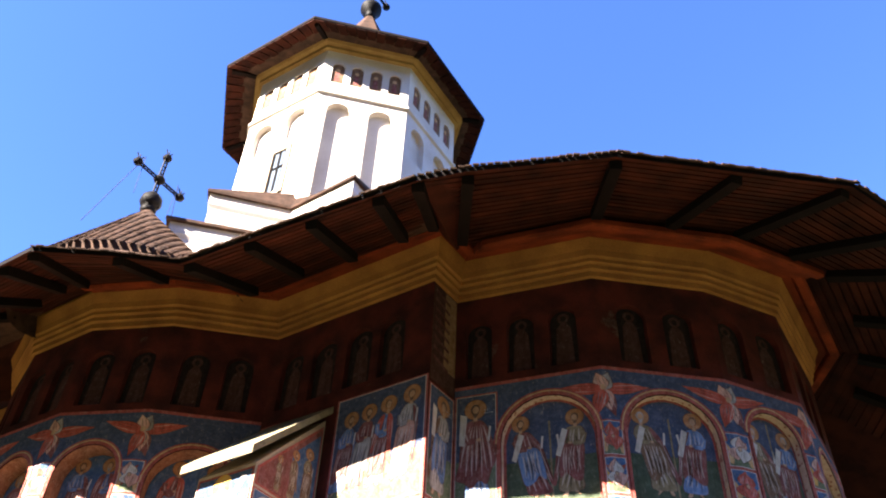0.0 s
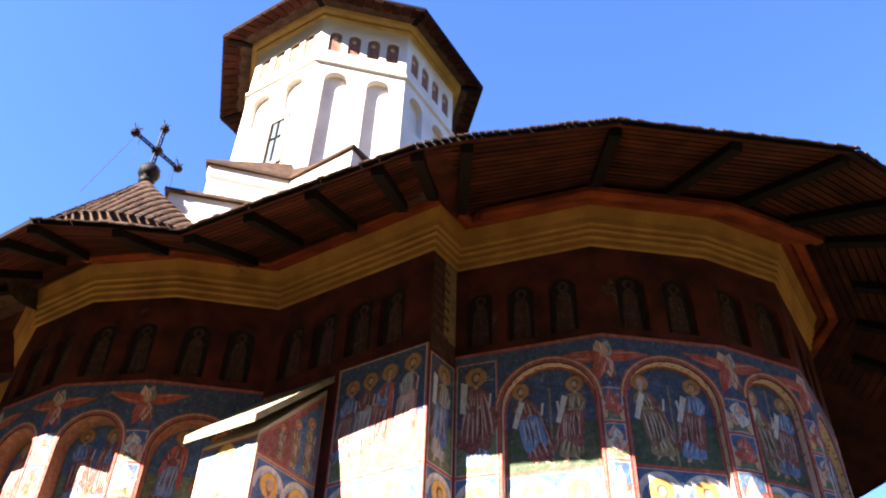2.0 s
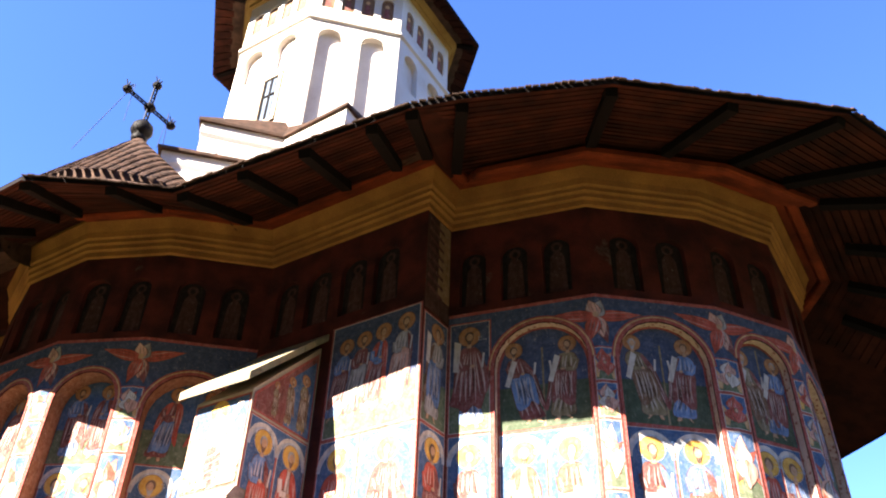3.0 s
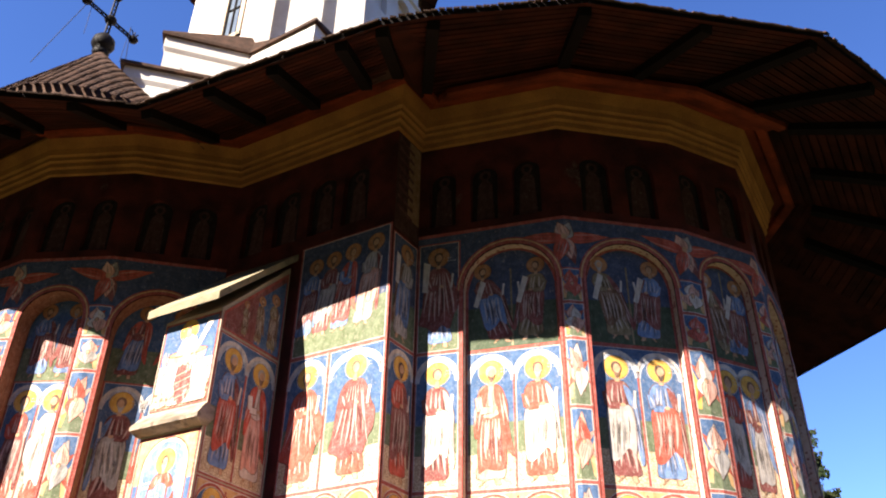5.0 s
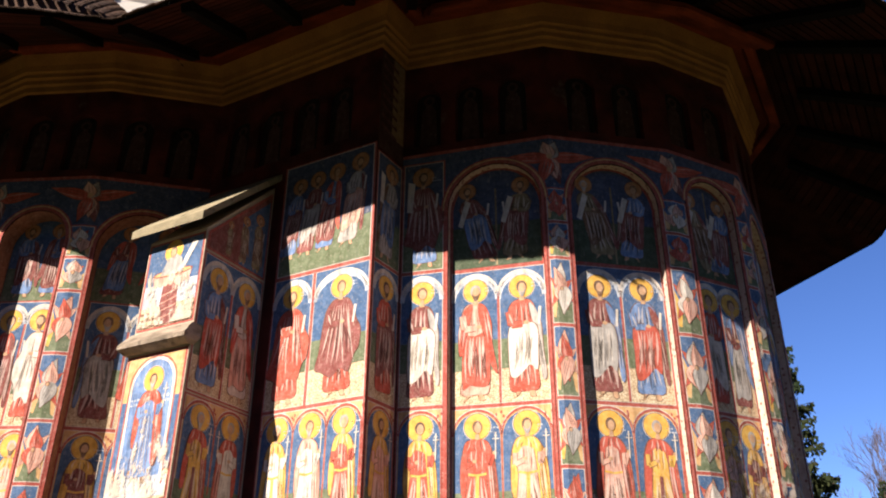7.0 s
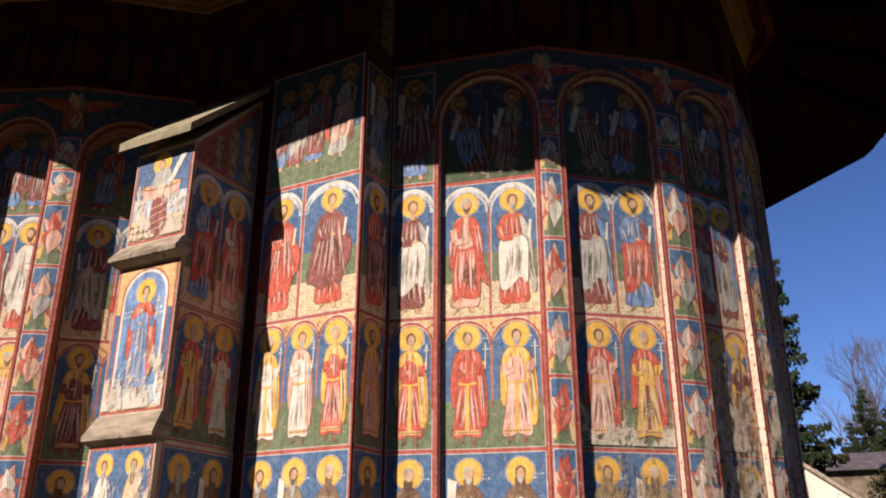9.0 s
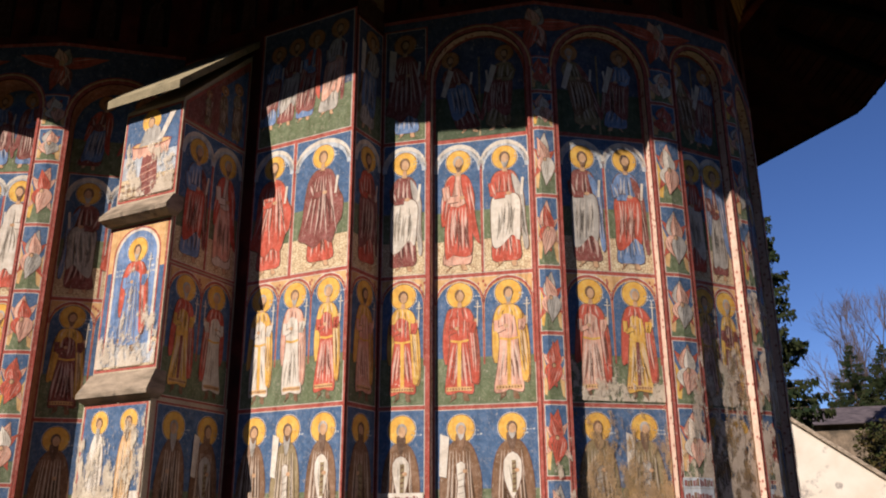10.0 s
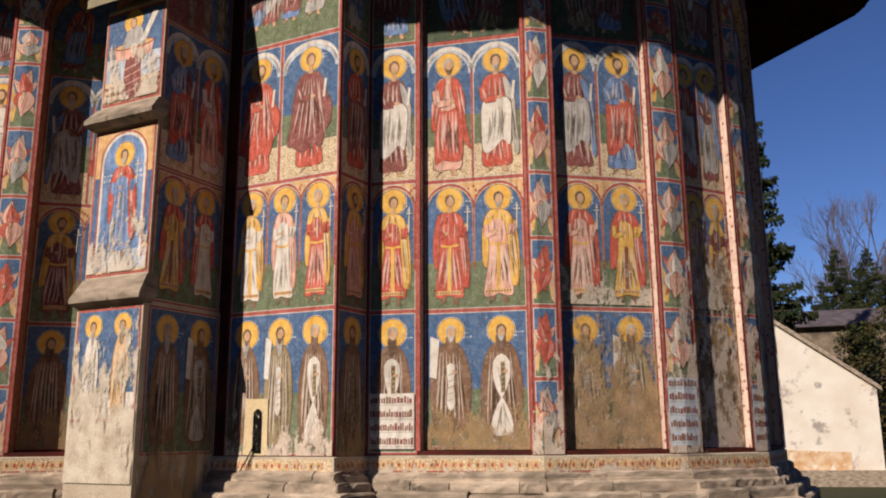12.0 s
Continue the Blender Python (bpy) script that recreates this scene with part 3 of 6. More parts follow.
class Painting:
    """Flat shapes laid over one another; each call lays one shape of a colour on a layer."""

    def __init__(self, plane):
        self.plane, self.bm, self.used, self.halo = plane, bmesh.new(), [], None

    def poly(self, pts, colour, layer=1):
        if colour not in self.used:
            self.used.append(colour)
        f = self.bm.faces.new([self.bm.verts.new((x, y, layer * 0.0012)) for x, y in pts])
        if f.normal.z < 0 or sum((a[0] * b[1] - b[0] * a[1]) for a, b in zip(pts, pts[1:] + pts[:1])) < 0:
            f.normal_flip()
        f.material_index = self.used.index(colour)

    def rect(self, x0, z0, x1, z1, colour, layer=1):
        self.poly([(x0, z0), (x1, z0), (x1, z1), (x0, z1)], colour, layer)

    def oval(self, x, z, rx, rz, colour, layer=1, n=18, turn=0.0):
        c, s = math.cos(turn), math.sin(turn)
        self.poly([(x + rx * math.cos(math.tau * i / n) * c - rz * math.sin(math.tau * i / n) * s, z + rx * math.cos(math.tau * i / n) * s + rz * math.sin(math.tau * i / n) * c) for i in range(n)], colour, layer)

    def stroke(self, pts, width, colour, layer=1):
        for (x0, z0), (x1, z1) in zip(pts, pts[1:]):
            d = math.hypot(x1 - x0, z1 - z0) or 1
            ox, oz = -(z1 - z0) / d * width / 2, (x1 - x0) / d * width / 2
            self.poly([(x0 - ox, z0 - oz), (x1 - ox, z1 - oz), (x1 + ox, z1 + oz), (x0 + ox, z0 + oz)], colour, layer)

    def taper(self, pts, width, colour, layer=1):
        """Brush mark along a line, thick in the middle and pointed at both ends."""
        m = len(pts) - 1
        left, right = [], []
        for i, (x, z) in enumerate(pts):
            a, b = pts[max(i - 1, 0)], pts[min(i + 1, m)]
            d = math.hypot(b[0] - a[0], b[1] - a[1]) or 1
            w = width / 2 * math.sin(math.pi * (0.06 + 0.88 * i / m))
            ox, oz = -(b[1] - a[1]) / d * w, (b[0] - a[0]) / d * w
            left.append((x + ox, z + oz))
            right.append((x - ox, z - oz))
        self.poly(left + right[::-1], colour, layer)

    def leaf(self, x, z, length, width, turn, colour, layer=1):
        """Pointed wing, fullest near its root."""
        pts = curve([(0, 0), (0.12, 0.36), (0.34, 0.5), (0.62, 0.36), (0.84, 0.14), (1, 0), (0.84, -0.14), (0.62, -0.36), (0.34, -0.5), (0.12, -0.36)], 2)
        c, s = math.cos(turn), math.sin(turn)
        self.poly([(x + (a * length) * c - (b * width) * s, z + (a * length) * s + (b * width) * c) for a, b in pts], colour, layer)

    def done(self, name, parent, label=""):
        if self.halo:
            self.halo.done("halo", parent)
        if self.plane.prev is not None:
            bmesh.ops.bisect_plane(self.bm, geom=self.bm.verts[:] + self.bm.edges[:] + self.bm.faces[:], plane_co=(-self.plane.s0, 0, 0), plane_no=(1, 0, 0), dist=1e-6)
        for v in self.bm.verts:
            v.co = self.plane.at(*v.co)
        return part(name, self.bm, [PAINT[c] for c in self.used], parent, label)


def saint(P, x, z, h, robe, cloak, kind="apostle", flip=1, wide=1.0, drape=None, style=None, lean=0.0, glow="halo"):
    """A plain standing robed shape of height h with a halo; no features."""
    k = h
    drape = drape or cloak
    X = lambda a, b=0.5: x + (a * flip * wide * 0.9 + lean * (b - 0.5)) * k
    Z = lambda b: z + b * k
    sway = rnd.uniform(-0.02, 0.02)
    r = (0.096 if kind == "apostle" else 0.108) * k
    hz = 0.885 if kind == "apostle" else 0.872
    hx = X(0.004, hz)
    P.halo = Painting(P.plane)
    P.halo.oval(hx, Z(hz), r * 1.09, r * 1.09, "white" if glow == "halo" else "edge", 4.1, 26)
    P.halo.oval(hx, Z(hz), r * 1.05, r * 1.05, "edge", 4.5, 26)
    P.halo.oval(hx, Z(hz), r, r, glow, 5, 26)

    def shape(pts, colour, layer, rim=0.006, soft=3):
        pts = [(a + rnd.uniform(-0.005, 0.005), b + rnd.uniform(-0.004, 0.004)) for a, b in pts]
        cx, cz = sum(a for a, _ in pts) / len(pts), sum(b for _, b in pts) / len(pts)
        for grow, col, lay in ((rim, "edge", layer - 0.35), (0.0, colour, layer)):
            line = [(a + grow * (1 if a > cx else -1), b + grow * 0.6 * (1 if b > cz else -1)) for a, b in pts]
            P.poly([(X(a, b), Z(b)) for a, b in curve(line, soft)], col, lay)

    def fold(x0, z0, x1, z1, width, colour, layer, bend=0.0):
        line = []
        for q in range(5):
            t = q / 4
            a = x0 + (x1 - x0) * t + bend * math.sin(math.pi * t)
            b = z0 + (z1 - z0) * t
            line.append((X(a, b), Z(b)))
        P.taper(line, width * 1.35 * k, colour, layer)

    def fan(top, foot, z1, z0, m, colour, layer, width=0.016, bend=0.012):
        """Folds that fall from a narrow top to a wide foot, lit and shaded by turns."""
        for q in range(m):
            t = (q + 0.5 + rnd.uniform(-0.3, 0.3)) / m
            a, b = top[0] + (top[1] - top[0]) * t, foot[0] + (foot[1] - foot[0]) * t
            cut = rnd.uniform(0, 0.4) * (z1 - z0)
            fold(a, z1 - cut * (q % 2), b, z0 + rnd.uniform(0, 0.25) * (z1 - z0), width * rnd.uniform(0.5, 1.25), colour + ("_deep" if q % 2 else "_high"), layer, rnd.uniform(-bend, bend))

    for sg in (-1, 1):
        foot = sg * 0.05 + sway
        shape([(foot - 0.012, 0.07), (foot + 0.016, 0.07), (foot + 0.02, 0.03), (foot + sg * 0.03, 0.0), (foot - 0.01, 0.004)], "skin" if kind == "apostle" else "brown", 5.8, 0.004, 2)
    if kind == "apostle":
        style = style or rnd.choice(["wrap", "sash", "open"])
        shape([(-0.105 + sway, 0.055), (-0.1, 0.2), (-0.085, 0.4), (-0.1, 0.6), (-0.1, 0.7), (-0.05, 0.77), (0.05, 0.77), (0.1, 0.7), (0.1, 0.6), (0.085, 0.4), (0.1, 0.2), (0.11 + sway, 0.06), (0.0, 0.045)], robe, 6)
        fan((-0.06, 0.06), (-0.09, 0.1), 0.34, 0.07, 7, robe, 6.3)
        fan((-0.05, 0.06), (-0.07, 0.08), 0.74, 0.5, 6, robe, 6.3, 0.012)
        if style == "sash":
            shape([(0.05, 0.74), (0.11, 0.68), (0.145, 0.55), (0.15, 0.36), (0.165, 0.16), (0.135, 0.13), (0.115, 0.3), (0.1, 0.5)], drape, 6.8)
            fan((0.1, 0.13), (0.12, 0.16), 0.62, 0.16, 4, drape, 7.0, 0.012)
            shape([(-0.1, 0.54), (-0.02, 0.56), (0.07, 0.58), (0.115, 0.52), (0.115, 0.36), (0.1, 0.2), (0.05, 0.25), (0.0, 0.2), (-0.06, 0.15), (-0.105, 0.17), (-0.11, 0.35)], cloak, 7.4)
            fan((-0.07, 0.09), (-0.09, 0.07), 0.54, 0.2, 13, cloak, 7.7, 0.016, 0.02)
        elif style == "wrap":
            shape([(-0.06, 0.76), (0.05, 0.77), (0.115, 0.7), (0.15, 0.58), (0.19, 0.5), (0.185, 0.36), (0.14, 0.3), (0.1, 0.17), (0.03, 0.21), (-0.04, 0.15), (-0.12, 0.2), (-0.19, 0.24), (-0.16, 0.36), (-0.145, 0.52), (-0.12, 0.68)], cloak, 7.4)
            fan((-0.05, 0.08), (-0.15, 0.16), 0.72, 0.24, 13, cloak, 7.7, 0.014, 0.02)
        else:
            for sg in (-1, 1):
                shape([(sg * 0.025, 0.77), (sg * 0.09, 0.73), (sg * 0.125, 0.6), (sg * 0.13, 0.45), (sg * (0.17 if sg > 0 else 0.12), 0.2 if sg > 0 else 0.36), (sg * 0.1, 0.3 if sg > 0 else 0.38), (sg * 0.07, 0.5), (sg * 0.04, 0.62)], drape, 7.2)
                fan((sg * 0.06, sg * 0.1), (sg * 0.09, sg * 0.14), 0.7, 0.4, 3, drape, 7.5, 0.01)
            shape([(-0.1, 0.52), (0.0, 0.5), (0.1, 0.54), (0.1, 0.36), (0.105, 0.14), (0.04, 0.1), (-0.04, 0.12), (-0.1, 0.1), (-0.1, 0.34)], cloak, 6.8)
            fan((-0.07, 0.08), (-0.08, 0.09), 0.5, 0.13, 12, cloak, 7.1, 0.016, 0.015)
        arm = robe if style != "wrap" else cloak
        for grow, col, lay in ((0.012, "edge", 8.0), (0.0, arm, 8.3)):
            P.stroke([(X(-0.1, 0.68), Z(0.68)), (X(-0.085, 0.57), Z(0.57)), (X(0.0, 0.575), Z(0.575))], (0.05 + grow) * k, col, lay)
        fold(-0.1, 0.66, -0.07, 0.57, 0.012, arm + "_high", 8.6)
        P.oval(X(0.03, 0.58), Z(0.582), 0.022 * k, 0.015 * k, "skin", 9, 9)
        if style != "open":
            P.poly([(X(0.115), Z(0.56)), (X(0.135), Z(0.56)), (X(0.15), Z(0.70)), (X(0.13), Z(0.705))], "white", 9)
    elif kind == "martyr":
        shape([(0.05, 0.76), (0.12, 0.68), (0.155, 0.5), (0.165, 0.2), (0.12, 0.13), (-0.02, 0.3), (-0.12, 0.3), (-0.14, 0.5), (-0.115, 0.68), (-0.05, 0.76)], cloak, 5.8)
        fan((0.09, 0.13), (0.1, 0.15), 0.6, 0.16, 4, cloak, 6.0, 0.014)
        shape([(-0.115 + sway, 0.07), (-0.1, 0.25), (-0.075, 0.47), (-0.095, 0.62), (-0.09, 0.72), (0.0, 0.765), (0.09, 0.72), (0.095, 0.62), (0.075, 0.47), (0.1, 0.25), (0.12 + sway, 0.075), (0.06, 0.06), (0.0, 0.075), (-0.06, 0.06)], robe, 6.6)
        fan((-0.05, 0.05), (-0.1, 0.1), 0.46, 0.1, 11, robe, 6.9, 0.015)
        fan((-0.06, 0.06), (-0.05, 0.05), 0.7, 0.5, 5, robe, 6.9, 0.011)
        for q in range(9):
            a, b = rnd.uniform(-0.08, 0.08), rnd.uniform(0.12, 0.44)
            P.oval(X(a, b), Z(b), 0.006 * k, 0.008 * k, robe + "_high", 7.1, 6)
        shape([(0.05, 0.72), (0.115, 0.66), (0.145, 0.45), (0.155, 0.18), (0.105, 0.15), (0.085, 0.4), (0.07, 0.58)], cloak, 7.2)
        fan((0.08, 0.12), (0.11, 0.145), 0.62, 0.18, 4, cloak, 7.35, 0.012)
        if rnd.random() < 0.5:
            shape([(-0.05, 0.72), (-0.115, 0.66), (-0.14, 0.5), (-0.15, 0.3), (-0.11, 0.3), (-0.085, 0.45), (-0.07, 0.6)], cloak, 7.2)
        shape([(-0.02, 0.77), (0.07, 0.75), (0.115, 0.68), (0.1, 0.61), (0.04, 0.67), (-0.03, 0.69), (-0.085, 0.63), (-0.12, 0.63), (-0.09, 0.74)], cloak, 7.4)
        fan((-0.06, 0.06), (-0.09, 0.09), 0.76, 0.66, 5, cloak, 7.7, 0.010)
        P.stroke([(X(-0.075), Z(0.49)), (X(0.0), Z(0.478)), (X(0.075), Z(0.49))], 0.018 * k, "yellow", 7.4)
        P.stroke([(X(-0.105 + sway, 0.09), Z(0.095)), (X(0.0, 0.09), Z(0.1)), (X(0.105 + sway, 0.09), Z(0.095))], 0.032 * k, "spandrel", 7.4)
        for q in range(9):
            P.oval(X(-0.095 + sway + q * 0.024, 0.09), Z(0.097), 0.006 * k, 0.009 * k, "crimson_deep", 7.7, 6)
        if rnd.random() < 0.4:
            P.stroke([(X(0), Z(0.47)), (X(sway), Z(0.1))], 0.03 * k, "yellow" if robe != "yellow" else "crimson", 7.2)
        for sg, hand in ((-1, 0.58), (1, 0.64)):
            for grow, col, lay in ((0.01, "edge", 8.0), (0.0, robe, 8.3)):
                P.stroke([(X(sg * 0.1), Z(0.64)), (X(sg * 0.1), Z(0.55)), (X(sg * 0.1 - sg * 0.07 if sg < 0 else 0.135), Z(hand))], (0.036 + grow) * k, col, lay)
            P.oval(X(-0.02 if sg < 0 else 0.142), Z(hand + 0.012), 0.018 * k, 0.016 * k, "skin", 9, 9)
        P.stroke([(X(0.15), Z(0.60)), (X(0.155), Z(0.82))], 0.009 * k, "white", 9.4)
        P.stroke([(X(0.127), Z(0.765)), (X(0.183), Z(0.765))], 0.008 * k, "white", 9.8)
        P.stroke([(X(0.14), Z(0.79)), (X(0.17), Z(0.79))], 0.006 * k, "white", 9.8)
    else:  # monk
        style = style or rnd.choice(["knot", "strip", "plain"])
        shape([(-0.11, 0.05), (-0.15, 0.22), (-0.165, 0.45), (-0.125, 0.66), (-0.05, 0.77), (0.05, 0.77), (0.125, 0.66), (0.165, 0.45), (0.15, 0.22), (0.11, 0.05), (0.0, 0.04)], cloak, 6.4)
        fan((-0.09, 0.09), (-0.13, 0.13), 0.7, 0.08, 14, cloak, 6.7, 0.014)
        if style == "knot":
            shape([(-0.07, 0.62), (0.0, 0.68), (0.07, 0.62), (0.06, 0.48), (0.012, 0.35), (-0.012, 0.35), (-0.06, 0.48)], robe, 7.2, soft=2)
            shape([(-0.012, 0.33), (0.012, 0.33), (0.07, 0.2), (0.09, 0.07), (0.0, 0.05), (-0.09, 0.07), (-0.07, 0.2)], robe, 7.2, soft=2)
            fan((-0.05, 0.05), (-0.01, 0.01), 0.62, 0.4, 6, robe, 7.5, 0.01)
            fan((-0.01, 0.01), (-0.075, 0.075), 0.31, 0.08, 8, robe, 7.5, 0.01)
            P.stroke([(X(0.012), Z(0.62)), (X(0.012), Z(0.38))], 0.035 * k, "olive", 7.8)
            for q in range(6):
                P.stroke([(X(-0.002), Z(0.4 + q * 0.038)), (X(0.026), Z(0.41 + q * 0.038))], 0.009 * k, "crimson_deep", 8.1)
        elif style == "strip":
            shape([(-0.03, 0.6), (0.03, 0.6), (0.026, 0.45), (0.034, 0.3), (0.0, 0.24), (-0.034, 0.3), (-0.026, 0.45)], robe, 7.2, soft=2)
            for q in range(5):
                P.stroke([(X(-0.022), Z(0.32 + q * 0.05)), (X(0.022), Z(0.335 + q * 0.05))], 0.008 * k, robe + "_deep", 7.5)
        P.oval(X(0.035), Z(0.545), 0.02 * k, 0.016 * k, "skin", 9, 9)
        shape([(-0.034, 0.83), (0.034, 0.83), (0.026, 0.75), (0.0, 0.68), (-0.026, 0.75)], rnd.choice(["grey", "hair", "brown"]), 9.4, 0.003, 2)
    P.oval(hx, Z(hz - 0.002), 0.042 * k, 0.052 * k, rnd.choice(["hair", "hair", "grey", "brown"]), 9, 16)
    P.oval(hx + 0.005 * k * flip, Z(hz - 0.014), 0.03 * k, 0.043 * k, "skin", 10, 16)
    P.poly([(hx - 0.014 * k, Z(hz - 0.06)), (hx + 0.014 * k, Z(hz - 0.06)), (hx + 0.02 * k, Z(0.765)), (hx - 0.02 * k, Z(0.765))], "skin", 8.8)
    if rnd.random() < 0.65:
        P.poly(curve([(hx - 0.03 * k, Z(hz - 0.02)), (hx - 0.012 * k, Z(hz - 0.042)), (hx + 0.016 * k, Z(hz - 0.042)), (hx + 0.033 * k, Z(hz - 0.02)), (hx + 0.02 * k, Z(hz - 0.066)), (hx, Z(hz - 0.09)), (hx - 0.018 * k, Z(hz - 0.066))], 2), rnd.choice(["hair", "brown", "grey"]), 11)


def letter_bars(P, x, z, size, rows=2, colour="pale"):
    """Short bars where small lettering is painted."""
    for r in range(rows):
        xx = x
        for i in range(rnd.randint(2, 4)):
            w = size * rnd.uniform(0.5, 1.0)
            P.rect(xx, z - r * size * 1.5, xx + w, z - r * size * 1.5 + size * rnd.uniform(0.35, 0.8), colour, 5)
            xx += w + size * 0.45


def seraph(P, x, z, h, w):
    """Crossed upper wings, broad heart-shaped lower wings and a third pair spread behind."""
    main, other, back = rnd.choice([("pink", "white", "red"), ("red", "pink", "crimson"), ("white", "pink", "red"), ("red", "red", "pink"), ("grey", "pink", "red"), ("pink", "red", "pink")])
    lean = rnd.uniform(-6, 6)
    wings = [(48, 0.40, 0.24, back, -0.06, 0.0), (132, 0.40, 0.24, back, 0.06, 0.0), (-58, 0.40, 0.24, back, -0.04, 0.06), (-122, 0.40, 0.24, back, 0.04, 0.06),
             (80, 0.40, 0.40, main, -0.1, 0.03), (104, 0.38, 0.36, other, 0.12, 0.0), (-76, 0.36, 0.44, other, -0.17, 0.06), (-104, 0.42, 0.46, main, 0.17, 0.06)]
    for n, (a, ln, wd, col, dx, dz) in enumerate(wings):
        t = radians(a + lean + rnd.uniform(-5, 5))
        reach = (0.46 * w + dx * w * (-1 if math.cos(t) > 0 else 1)) / max(abs(math.cos(t)), 0.05)
        ln = min(ln * h, reach) * rnd.uniform(0.94, 1.0)
        wd *= w * 1.2
        cx, cz, up_by = x + dx * w, z + dz * h, n * 0.22
        P.leaf(cx, cz, ln * 1.04, wd * 1.08, t, "edge", 2.0 + up_by)
        P.leaf(cx, cz, ln, wd, t, col, 2.1 + up_by)
        for q in (-0.3, -0.15, 0.0, 0.15, 0.3):
            f = 0.95 - abs(q) * 1.5
            ox, oz = -q * wd * math.sin(t), q * wd * math.cos(t)
            P.taper([(cx + ln * g * math.cos(t) + ox, cz + ln * g * math.sin(t) + oz) for g in (0.14, 0.14 + (f - 0.14) * 0.5, f)], 0.011, col + ("_deep" if q < 0.1 else "_high"), 2.16 + up_by)
    P.oval(x, z + 0.03 * h, 0.085 * w, 0.095 * w, "hair", 4.2, 12)
    P.oval(x, z + 0.025 * h, 0.062 * w, 0.07 * w, "skin", 4.5, 12)


def background(P, s0, s1, z0, z1, row, cells):
    """Sky, ground, arches and red borders of one painted band panel."""
    w = s1 - s0
    P.rect(s0, z0, s1, z1, "line", 1)
    P.rect(s0 + 0.022, z0 + 0.022, s1 - 0.022, z1 - 0.022, "white", 2)
    a, b, c, d = s0 + 0.03, s1 - 0.03, z0 + 0.03, z1 - 0.03
    H = d - c
    if row == 0:
        P.rect(a, c, b, c + H * 0.42, "green", 3)
        P.rect(a, c + H * 0.42, b, d, "blue", 3)
    elif row == 1:
        P.rect(a, c, b, c + H * 0.36, "green", 3)
        P.rect(a, c + H * 0.36, b, d, "spandrel", 3)
    elif row == 2:
        P.rect(a, c, b, c + H * 0.24, "pebble", 3)
        P.rect(a, c + H * 0.24, b, c + H * 0.46, "green", 3)
        P.rect(a, c + H * 0.46, b, d, "blue", 3)
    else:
        # upper row: the blue is darkened to carry the eave shade
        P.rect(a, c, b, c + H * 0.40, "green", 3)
        P.rect(a, c + H * 0.40, b, d, "shade_blue", 3)
    cw = (b - a) / cells
    for i in range(cells):
        x0, x1 = a + cw * i, a + cw * (i + 1)
        m, r = (x0 + x1) / 2, cw / 2
        top = d - 0.02
        zs = top - min(r, 0.3)
        rise = min(r, 0.3) / r
        arc = [(m - r * math.cos(math.pi * t / 14), zs + rise * r * math.sin(math.pi * t / 14)) for t in range(15)]
        if row == 1:
            P.poly([(x0 + 0.012, c + H * 0.36)] + [(m + (x - m) * 0.95, z - 0.03) for x, z in arc] + [(x1 - 0.012, c + H * 0.36)], "blue", 3.5)
            P.stroke(arc, 0.03, "line", 4)
            P.stroke([(x, z + 0.022) for x, z in arc], 0.01, "white", 4)
            P.stroke([(x1, c + H * 0.3), (x1, zs)], 0.018, "line", 4)
            for s in (0.1, 0.2, 0.3):
                P.oval(x1 - 0.07 + rnd.uniform(0, 0.1), d - 0.03 - s * 0.25, 0.014, 0.02, "line", 4, 7)
        elif row == 2:
            for q, col in ((0.03, "white"), (0.085, "pale")):
                P.stroke([(m + (x - m) * 0.97, z - q) for x, z in arc], 0.055, col, 4)
            if i < cells - 1:
                P.stroke([(x1, c), (x1, zs)], 0.03, "line", 4)
                P.stroke([(x1 + 0.02, c), (x1 + 0.02, zs)], 0.008, "white", 4)
    return a, b, c, d, cw


ROBES = {
    0: [("white", "brown"), ("grey", "brown"), ("olive", "brown"), ("white", "olive")],
    1: [("red", "yellow"), ("pink", "yellow"), ("red", "crimson"), ("yellow", "red"), ("crimson", "yellow"), ("red", "pink"), ("white", "red")],
    2: [("pink", "red", "red"), ("red", "white", "grey"), ("white", "grey", "red"), ("sky", "red", "crimson"), ("crimson", "grey", "sky"), ("red", "crimson"), ("white", "pink", "red")],
    3: [("sky", "crimson", "crimson"), ("crimson", "sky", "red"), ("grey", "sky", "brown"), ("crimson", "olive", "red"), ("olive", "crimson", "brown")],
}
KIND = {0: "monk", 1: "martyr", 2: "apostle", 3: "apostle"}
count = [0]


